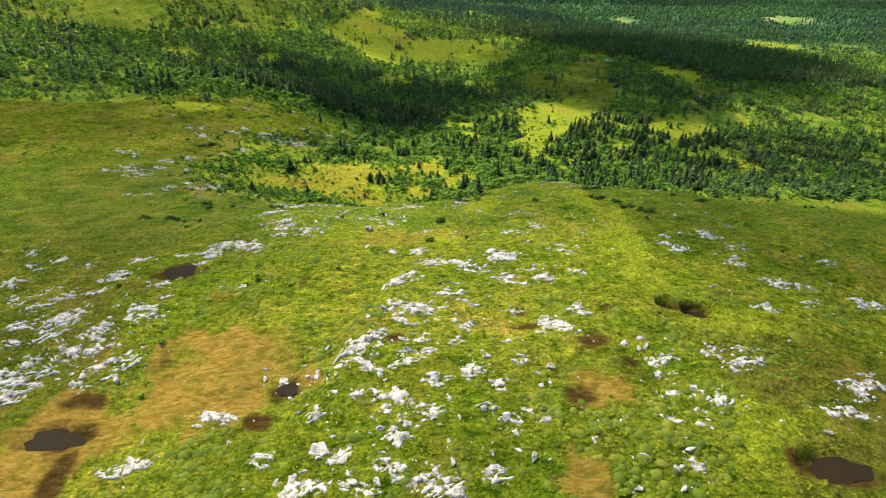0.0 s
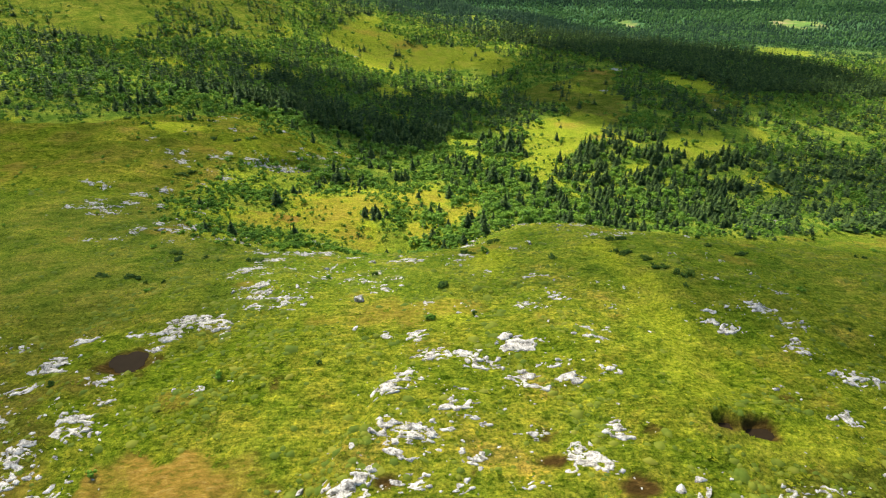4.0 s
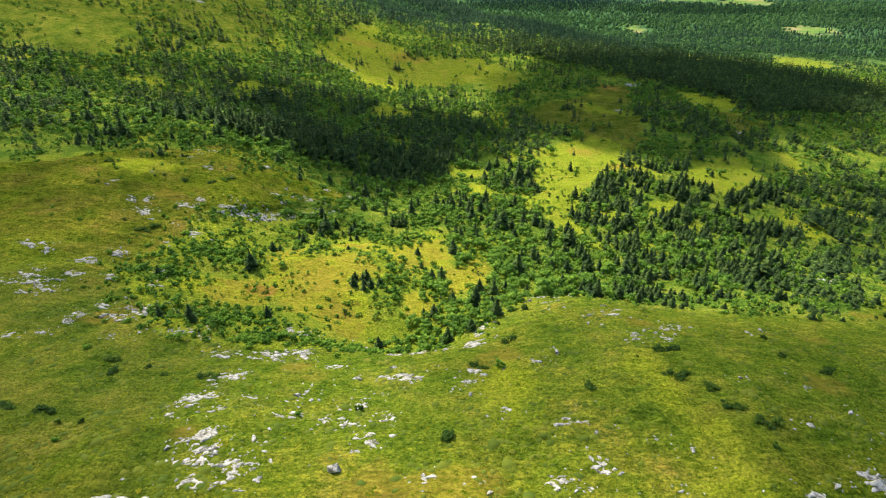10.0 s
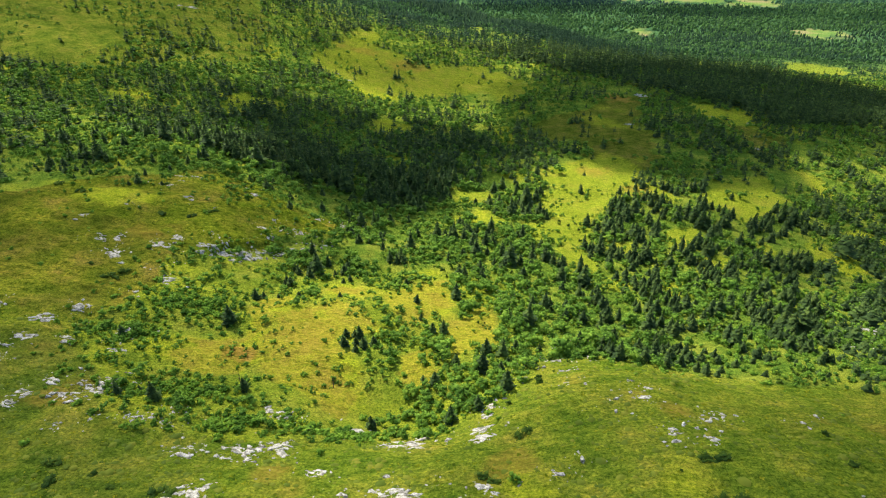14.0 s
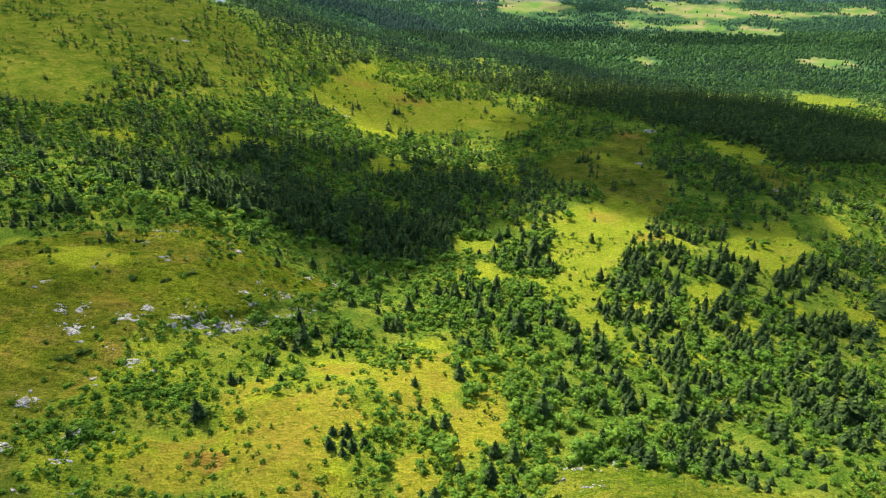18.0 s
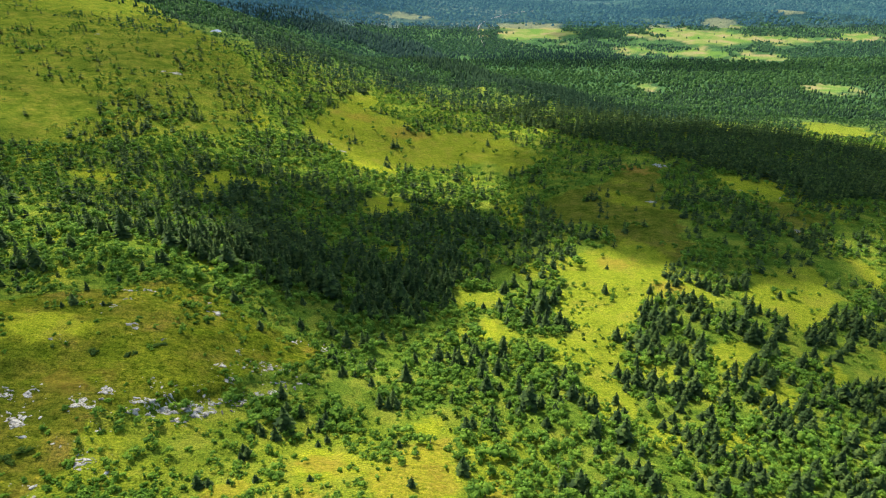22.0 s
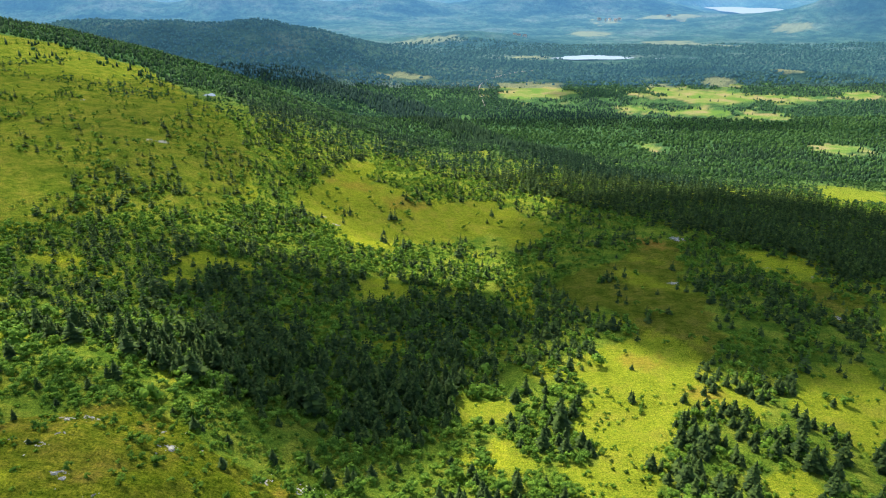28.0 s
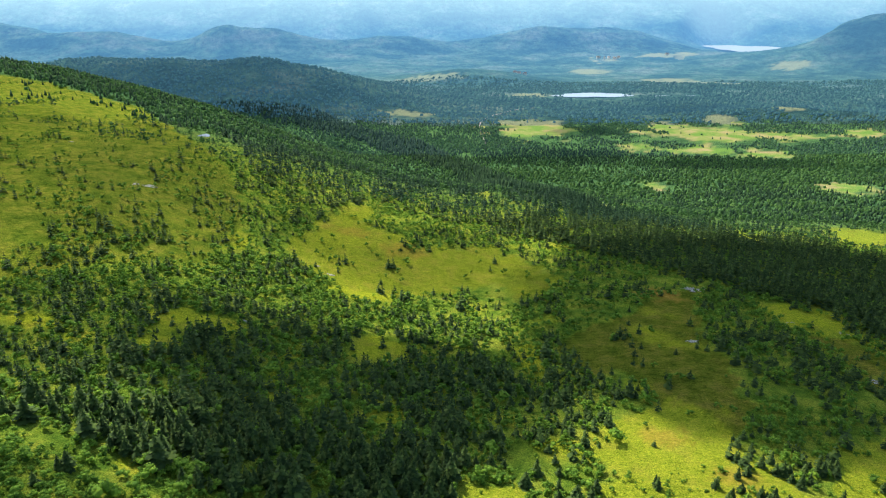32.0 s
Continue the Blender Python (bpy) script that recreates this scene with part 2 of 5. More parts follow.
CLUMPS = [(-80, 724, 10, 8), (-27, 272, 6, 8), (-10, 303, 3, 3), (-60, 300, 5, 4), (60, 560, 9, 7), (75, 512, 6, 5), (-40, 735, 6, 5), (110, 610, 7, 4), (205, 560, 20, 22), (190, 610, 26, 10)]


def wander(x, y, far=6):
    return x + far * fbm(x, y, 22, 41, 2), y + far * fbm(x, y, 22, 42, 2)


def within(x, y, outlines, far=2.5):
    """1 within any of the outlines, with a shaken edge."""
    wx, wy = x + far * fbm(x, y, 9, 43, 2), y + far * fbm(x, y, 9, 44, 2)
    return np.maximum.reduce([inside(wx, wy, o) for o in outlines])


def woods(x, y):
    """Share of the ground under trees, 0 to 1."""
    wx, wy = wander(x, y)
    f = 0.60 + 1.05 * fbm(x, y, 18, 21, 3)
    f = np.where(y > 640, 0.52 + 1.0 * fbm(x, y, 42, 22, 3), f)
    f = np.where(y > 1050, 0.86 + 0.7 * fbm(x * 0.6, y, 70, 23, 3), f)
    f = f - 0.22 * (1 - step(-45, -25, x)) * (1 - step(310, 350, y)) + 0.06 * step(40, 75, x) * (1 - step(350, 400, y))
    f = f - 0.12 * step(110, 170, x) * step(330, 380, y) * (1 - step(540, 580, y))
    f = f + 0.22 * step(-30, 0, x) * (1 - step(95, 125, x)) * step(370, 400, y) * (1 - step(520, 560, y)) + 0.22 * step(580, 650, y) * (1 - step(850, 950, y))
    f = f + 0.30 * (1 - step(-130, -100, x)) * step(455, 490, y) * (1 - step(600, 650, y))
    f = f + 0.3 * step(-18, -8, x) * (1 - step(28, 40, x)) * (1 - step(290, 310, y))
    f = f * (1 - inside(wx, wy, HEATH))
    f = np.maximum(f, 0.42 * blots(x, y, [(-84, 386, 24, 20), (-112, 396, 16, 10), (-140, 388, 10, 8)], 0.5, 0.8))
    thin = step(-330, -170, x + 0.25 * (y - 650)) + 0.6 * (1 - step(600, 680, y))
    f = np.where(inside(wx, wy, OPEN_HILL) > 0, 0.04 + 0.22 * np.clip(thin, 0, 1) + 0.75 * fbm(x, y, 34, 24, 3), f)
    f = np.where(inside(wx, wy, SLOPE_WOOD) > 0, 0.78 + 0.6 * fbm(x, y, 40, 46, 3), f)
    f = np.where(inside(wx, wy, TALL_SPRUCE) > 0, np.maximum(f, 0.9), f)
    f = np.where(inside(wx, wy, DARK_WOOD) > 0, np.maximum(f, 0.85), f)
    f = f * (1 - np.clip(0.97 - 0.5 * step(0.25, 0.6, fbm(x, y, 16, 29, 2)), 0, 1) * blots(x, y, BOGS + CLEARINGS, 0.3, 1.0))
    tufted = step(0.15, 0.5, fbm(x, y, 11, 45, 2))
    f = f * (1 - (0.97 - 0.45 * tufted) * within(x, y, GOLD_BOGS + GLADES + SMALL_GLADES, 5)) * (1 - (0.97 - 0.3 * tufted) * within(x, y, SHADY_GLADES + [HILL_MEADOW], 10))
    f = f * (1 - 0.985 * blots(x, y, OPEN_FRONT, 0.12, 0.9))
    f = np.maximum(f, 0.9 * blots(x, y, CLUMPS, 0.3, 0.6))
    f = f * (1 - blots(x, y, LAKES + POOLS, 0.3, 0.1) > 0.5)
    return np.clip(f, 0, 1)


def spruce_share(x, y):
    s = 0.20 + 0.85 * fbm(x, y, 18, 26, 3)
    s = s - 0.25 * (1 - step(-40, -15, x)) * (1 - step(340, 390, y))
    s = s - 0.3 * (1 - step(20, 55, x)) * (1 - step(285, 325, y))
    s = s + 0.34 * step(40, 110, x) * (1 - step(430, 520, y)) + 0.25 * step(450, 500, y) * (1 - step(580, 640, y))
    s = np.where(inside(x, y, DARK_WOOD) > 0, 0.52 + 0.6 * fbm(x, y, 30, 25, 2), s)
    s = np.where(inside(x, y, TALL_SPRUCE) > 0, 0.80 + 0.5 * fbm(x, y, 50, 28, 2), s)
    s = np.where((y > 1080) & (inside(x, y, TALL_SPRUCE) < 0.5), 0.54 + 0.9 * fbm(x * 0.5, y, 150, 27, 3), s)
    s = np.where(inside(x, y, SLOPE_WOOD) > 0, 0.46 + 0.8 * fbm(x, y, 30, 47, 3), s)
    s = s + 0.2 * inside(x, y, OPEN_HILL)
    s = np.maximum(s, 0.85 * blots(x, y, CLUMPS, 0.3, 0.6))
    return np.clip(s, 0.04, 0.97)


# ---- materials ----
def material(name, rough=0.9):
    m = bpy.data.materials.new(name)
    m.use_nodes = True
    nodes, links = m.node_tree.nodes, m.node_tree.links
    bsdf = nodes["Principled BSDF"]
    bsdf.inputs["Roughness"].default_value = rough
    bsdf.inputs["Specular IOR Level"].default_value = 0.25
    return m, nodes, links, bsdf


def coords(nodes, links, scale=(1, 1, 1)):
    pos = nodes.new("ShaderNodeNewGeometry")
    mp = nodes.new("ShaderNodeMapping")
    mp.inputs["Scale"].default_value = scale
    links.new(pos.outputs["Position"], mp.inputs["Vector"])
    return mp.outputs["Vector"]


def noise_tex(nodes, links, vec, scale, detail=4.0, rough=0.6):
    n = nodes.new("ShaderNodeTexNoise")
    n.inputs["Scale"].default_value, n.inputs["Detail"].default_value, n.inputs["Roughness"].default_value = scale, detail, rough
    links.new(vec, n.inputs["Vector"])
    return n.outputs["Fac"]


def ramp(nodes, links, fac, stops):
    r = nodes.new("ShaderNodeValToRGB")
    while len(r.color_ramp.elements) < len(stops):
        r.color_ramp.elements.new(0.5)
    for e, (p, c) in zip(r.color_ramp.elements, stops):
        e.position, e.color = p, (*c, 1)
    links.new(fac, r.inputs["Fac"])
    return r.outputs["Color"]


def mix(nodes, links, fac, a, b, kind="MIX"):
    n = nodes.new("ShaderNodeMix")
    n.data_type, n.blend_type = "RGBA", kind
    for socket, value in ((n.inputs[0], fac), (n.inputs[6], a), (n.inputs[7], b)):
        if isinstance(value, (int, float)):
            socket.default_value = value
        elif isinstance(value, tuple):
            socket.default_value = (*value, 1)
        else:
            links.new(value, socket)
    return n.outputs[2]


def maths(nodes, links, op, a, b, c=None, clamp=False):
    n = nodes.new("ShaderNodeMath")
    n.operation, n.use_clamp = op, clamp
    for socket, value in zip(n.inputs, (a, b, c)):
        if value is None:
            continue
        if isinstance(value, (int, float)):
            socket.default_value = value
        else:
            links.new(value, socket)
    return n.outputs[0]


def bump(nodes, links, fac, bsdf, strength, distance):
    b = nodes.new("ShaderNodeBump")
    b.inputs["Strength"].default_value, b.inputs["Distance"].default_value = strength, distance
    links.new(fac, b.inputs["Height"])
    links.new(b.outputs["Normal"], bsdf.inputs["Normal"])
    return b


def layer(nodes, name):
    a = nodes.new("ShaderNodeAttribute")
    a.attribute_name = name
    return a.outputs["Fac"]


def ground_material():
    m, nodes, links, bsdf = material("fell_ground", 0.95)
    bsdf.inputs["Specular IOR Level"].default_value = 0.0
    vec = coords(nodes, links)
    streak = coords(nodes, links, (0.55, 1.3, 1))
    fine = noise_tex(nodes, links, vec, 1.6, 6, 0.7)
    tuft = noise_tex(nodes, links, streak, 0.85, 6, 0.70)
    patch = noise_tex(nodes, links, vec, 0.085, 5, 0.62)
    wide = noise_tex(nodes, links, vec, 0.02, 4, 0.55)
    turf = noise_tex(nodes, links, streak, 0.36, 7, 0.70)
    blades = noise_tex(nodes, links, vec, 1.5, 9, 0.82)
    # heath: grass, moss, low heather
    heath = ramp(nodes, links, patch, [(0.30, (0.138, 0.180, 0.016)), (0.45, (0.218, 0.240, 0.021)), (0.57, (0.275, 0.258, 0.027)), (0.70, (0.350, 0.250, 0.046))])
    heath = mix(nodes, links, ramp(nodes, links, wide, [(0.38, (0, 0, 0)), (0.62, (1, 1, 1))]), heath, mix(nodes, links, 0.55, heath, (0.080, 0.135, 0.006)))
    tufts = ramp(nodes, links, tuft, [(0.36, (0.62, 0.66, 0.58)), (0.50, (0.97, 0.98, 0.94)), (0.63, (1.32, 1.26, 1.15))])
    turfs = ramp(nodes, links, turf, [(0.38, (0.60, 0.68, 0.58)), (0.50, (1, 1, 1)), (0.62, (1.22, 1.17, 1.02))])
    heath = mix(nodes, links, 1.0, mix(nodes, links, 1.0, heath, tufts, "MULTIPLY"), turfs, "MULTIPLY")
    grain = ramp(nodes, links, blades, [(0.41, (0.40, 0.48, 0.44)), (0.47, (0.86, 0.90, 0.86)), (0.53, (1.12, 1.10, 1.06)), (0.60, (1.75, 1.60, 1.44))])
    # dark heather and moss clumps, and straw between them
    clump = noise_tex(nodes, links, vec, 0.50, 5, 0.62)
    heath = mix(nodes, links, 1.0, heath, ramp(nodes, links, clump, [(0.40, (0.50, 0.62, 0.50)), (0.45, (0.92, 0.96, 0.92)), (0.54, (1.0, 1.0, 1.0)), (0.60, (1.22, 1.15, 1.06))]), "MULTIPLY")
    floor = ramp(nodes, links, patch, [(0.34, (0.074, 0.140, 0.017)), (0.48, (0.143, 0.210, 0.023)), (0.60, (0.224, 0.258, 0.031))])
    floor = mix(nodes, links, 1.0, floor, mix(nodes, links, 0.55, turfs, (1.0, 1.0, 1.0)), "MULTIPLY")
    bog = mix(nodes, links, 1.0, ramp(nodes, links, tuft, [(0.36, (0.205, 0.265, 0.016)), (0.49, (0.310, 0.340, 0.020)), (0.64, (0.400, 0.385, 0.032))]), mix(nodes, links, 0.55, turfs, (1.0, 1.0, 1.0)), "MULTIPLY")
    bog = mix(nodes, links, ramp(nodes, links, patch, [(0.50, (0, 0, 0)), (0.64, (0.5, 0.5, 0.5))]), bog, (0.31, 0.265, 0.036))
    dry = ramp(nodes, links, tuft, [(0.36, (0.17, 0.145, 0.018)), (0.47, (0.30, 0.185, 0.028)), (0.56, (0.40, 0.230, 0.042)), (0.68, (0.46, 0.31, 0.075))])
    mud = ramp(nodes, links, tuft, [(0.3, (0.030, 0.020, 0.006)), (0.55, (0.095, 0.055, 0.014)), (0.72, (0.20, 0.12, 0.03))])
    meadow = ramp(nodes, links, noise_tex(nodes, links, vec, 0.016, 4, 0.6), [(0.40, (0.13, 0.23, 0.045)), (0.5, (0.22, 0.26, 0.07)), (0.60, (0.31, 0.26, 0.11))])
    # far forest floor, its colour cooled to carry the haze of distance
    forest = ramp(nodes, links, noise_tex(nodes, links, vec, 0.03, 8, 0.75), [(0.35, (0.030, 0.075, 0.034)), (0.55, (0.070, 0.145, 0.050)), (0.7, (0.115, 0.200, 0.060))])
    brown = mix(nodes, links, 1.0, ramp(nodes, links, patch, [(0.35, (0.080, 0.100, 0.011)), (0.5, (0.130, 0.125, 0.016)), (0.65, (0.180, 0.145, 0.028))]), turfs, "MULTIPLY")
    c = mix(nodes, links, layer(nodes, "woods"), mix(nodes, links, layer(nodes, "brown"), heath, brown), floor)
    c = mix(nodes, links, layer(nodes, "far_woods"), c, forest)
    c = mix(nodes, links, layer(nodes, "bog"), c, bog)
    c = mix(nodes, links, 1.0, c, grain, "MULTIPLY")
    c = mix(nodes, links, layer(nodes, "meadow"), c, meadow)
    c = mix(nodes, links, layer(nodes, "dry"), c, dry)
    c = mix(nodes, links, layer(nodes, "mud"), c, mud)
    links.new(c, bsdf.inputs["Base Color"])
    high = maths(nodes, links, "MULTIPLY_ADD", tuft, 0.8, maths(nodes, links, "MULTIPLY", fine, 0.35))
    bump(nodes, links, maths(nodes, links, "ADD", high, maths(nodes, links, "MULTIPLY", blades, 0.5)), bsdf, 1.0, 1.1)
    return m


def leaf_material(name, dark, mid, light, through_share, dapple=0.35):
    m, nodes, links, bsdf = material(name, 0.8)
    bsdf.inputs["Specular IOR Level"].default_value = 0.06
    vec = coords(nodes, links)
    island = nodes.new("ShaderNodeNewGeometry").outputs["Random Per Island"]
    tree = noise_tex(nodes, links, vec, 0.22, 2, 0.5)
    f = maths(nodes, links, "MULTIPLY_ADD", island, dapple, maths(nodes, links, "MULTIPLY_ADD", tree, 1.5, -0.45 - dapple / 2))
    c = ramp(nodes, links, f, [(0.08, dark), (0.42, mid), (0.85, light)])
    links.new(c, bsdf.inputs["Base Color"])
    back = nodes.new("ShaderNodeBsdfTranslucent")
    links.new(c, back.inputs["Color"])
    both = nodes.new("ShaderNodeMixShader")
    both.inputs[0].default_value = through_share
    links.new(bsdf.outputs[0], both.inputs[1])
    links.new(back.outputs[0], both.inputs[2])
    links.new(both.outputs[0], nodes["Material Output"].inputs["Surface"])
    return m


def bark_material(name, low, high):
    m, nodes, links, bsdf = material(name, 0.9)
    f = noise_tex(nodes, links, coords(nodes, links, (4, 4, 1.2)), 2.0, 5, 0.7)
    links.new(ramp(nodes, links, f, [(0.38, low), (0.6, high)]), bsdf.inputs["Base Color"])
    bump(nodes, links, f, bsdf, 0.6, 0.05)
    return m


def rock_material():
    m, nodes, links, bsdf = material("pale_rock", 0.85)
    vec = coords(nodes, links)
    a = noise_tex(nodes, links, vec, 0.9, 7, 0.72)
    b = noise_tex(nodes, links, vec, 4.5, 5, 0.7)
    c = ramp(nodes, links, a, [(0.36, (0.085, 0.076, 0.056)), (0.44, (0.26, 0.235, 0.185)), (0.51, (0.46, 0.42, 0.335)), (0.64, (0.66, 0.60, 0.49))])
    c = mix(nodes, links, 1.0, c, ramp(nodes, links, b, [(0.36, (0.45, 0.45, 0.42)), (0.52, (1, 1, 1)), (0.66, (1.2, 1.19, 1.17))]), "MULTIPLY")
    links.new(c, bsdf.inputs["Base Color"])
    bump(nodes, links, maths(nodes, links, "ADD", a, maths(nodes, links, "MULTIPLY", b, 0.3)), bsdf, 0.6, 0.15)
    return m


def water_material(name, colour, rough, gloss=0.5):
    m, nodes, links, bsdf = material(name, rough)
    bsdf.inputs["Specular IOR Level"].default_value = gloss
    f = noise_tex(nodes, links, coords(nodes, links), 0.6, 3)
    links.new(mix(nodes, links, f, colour, tuple(0.6 * v for v in colour)), bsdf.inputs["Base Color"])
    bump(nodes, links, f, bsdf, 0.05, 0.05)
    return m


def cloud_material(name, thick):
    m, nodes, links, bsdf = material(name, 1.0)
    bsdf.inputs["Base Color"].default_value = (0.9, 0.9, 0.9, 1)
    tex = nodes.new("ShaderNodeTexCoord")
    flat = nodes.new("ShaderNodeVectorMath")
    flat.operation = "MULTIPLY"
    flat.inputs[1].default_value = (1, 1, 0)
    links.new(tex.outputs["Object"], flat.inputs[0])
    size = nodes.new("ShaderNodeVectorMath")
    size.operation = "LENGTH"
    links.new(flat.outputs[0], size.inputs[0])
    n = noise_tex(nodes, links, coords(nodes, links), 0.02, 4, 0.55)
    edge = maths(nodes, links, "MULTIPLY_ADD", n, 0.7, maths(nodes, links, "MULTIPLY_ADD", size.outputs["Value"], -1.0, 0.68))
    dense = maths(nodes, links, "MULTIPLY", edge, 2.6, clamp=True)
    dense = maths(nodes, links, "MULTIPLY", dense, thick)
    clear = nodes.new("ShaderNodeBsdfTransparent")
    both = nodes.new("ShaderNodeMixShader")
    links.new(dense, both.inputs[0])
    links.new(clear.outputs[0], both.inputs[1])
    links.new(bsdf.outputs[0], both.inputs[2])
    links.new(both.outputs[0], nodes["Material Output"].inputs["Surface"])
    return m


GROUND = ground_material()
SPRUCE = leaf_material("spruce_needles", (0.034, 0.062, 0.019), (0.076, 0.124, 0.028), (0.142, 0.196, 0.040), 0.22, 0.6)
BIRCH = leaf_material("birch_leaves", (0.075, 0.158, 0.020), (0.160, 0.285, 0.030), (0.280, 0.408, 0.044), 0.30, 0.45)
WILLOW = leaf_material("willow_leaves", (0.085, 0.180, 0.018), (0.190, 0.330, 0.030), (0.320, 0.460, 0.055), 0.35)
JUNIPER = leaf_material("juniper_needles", (0.030, 0.065, 0.010), (0.070, 0.120, 0.012), (0.140, 0.190, 0.018), 0.2)
GRASS = leaf_material("fell_grass", (0.120, 0.175, 0.008), (0.230, 0.260, 0.010), (0.400, 0.360, 0.026), 0.45, 0.6)
CUSHION = leaf_material("heather_leaves", (0.090, 0.128, 0.013), (0.155, 0.182, 0.017), (0.230, 0.225, 0.025), 0.15, 0.5)
# Copies of the leaf colours with distance haze mixed in, bluer farther out.
FAINT_HAZE_SPRUCE = leaf_material("faint_haze_spruce_needles", (0.020, 0.048, 0.025), (0.040, 0.084, 0.034), (0.072, 0.130, 0.045), 0.15)
FAINT_HAZE_BIRCH = leaf_material("faint_haze_birch_leaves", (0.044, 0.104, 0.034), (0.086, 0.176, 0.042), (0.148, 0.250, 0.054), 0.3)
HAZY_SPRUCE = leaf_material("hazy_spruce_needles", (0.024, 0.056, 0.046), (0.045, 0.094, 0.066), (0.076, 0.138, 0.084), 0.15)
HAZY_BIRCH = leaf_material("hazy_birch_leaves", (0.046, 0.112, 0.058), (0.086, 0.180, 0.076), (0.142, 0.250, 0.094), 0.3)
SPRUCE_BARK = bark_material("spruce_bark", (0.05, 0.035, 0.025), (0.13, 0.09, 0.065))
BIRCH_BARK = bark_material("birch_bark", (0.12, 0.10, 0.085), (0.50, 0.48, 0.44))
ROCK = rock_material()
PEAT_WATER = water_material("peat_water", (0.034, 0.023, 0.011), 0.7, 0.02)
# Tarn and lake: the reflected sky is painted into the base colour.
SKY_TONED_TARN = water_material("sky_toned_tarn_water", (0.10, 0.16, 0.24), 0.5, 0.15)
SKY_TONED_LAKE = water_material("sky_toned_lake_water", (0.36, 0.47, 0.55), 0.5, 0.3)
CLOUD = cloud_material("cloud_vapour", 0.95)
MILD_CLOUD = cloud_material("mild_cloud_vapour", 0.84)
# For unseen thin clouds, added only to dim ground that came out too bright.
DIMMING_CLOUD = cloud_material("dimming_cloud_vapour", 0.30)
LOOSE_CLOUD = cloud_material("loose_cloud_vapour", 0.45)


# ---- mesh helpers ----
def mesh_from(name, verts, faces, mats):
    me = bpy.data.meshes.new(name)
    me.from_pydata([tuple(v) for v in verts], [], faces)
    for m in mats:
        me.materials.append(m)
    return me


def fast_mesh(name, verts, faces, mats):
    """A mesh from numpy arrays: verts n x 3, faces m x k."""
    me = bpy.data.meshes.new(name)
    n, k = faces.shape
    me.vertices.add(len(verts))
    me.vertices.foreach_set("co", np.ascontiguousarray(verts, np.float32).ravel())
    me.loops.add(n * k)
    me.loops.foreach_set("vertex_index", np.ascontiguousarray(faces, np.int32).ravel())
    me.polygons.add(n)
    me.polygons.foreach_set("loop_start", np.arange(0, n * k, k, dtype=np.int32))
    me.polygons.foreach_set("loop_total", np.full(n, k, np.int32))
    for m in mats:
        me.materials.append(m)
    me.update(calc_edges=True)
    return me


def part(name, me, parent, label=""):
    ob = new(name, me)
    ob.parent = parent
    return tagged(ob, label)


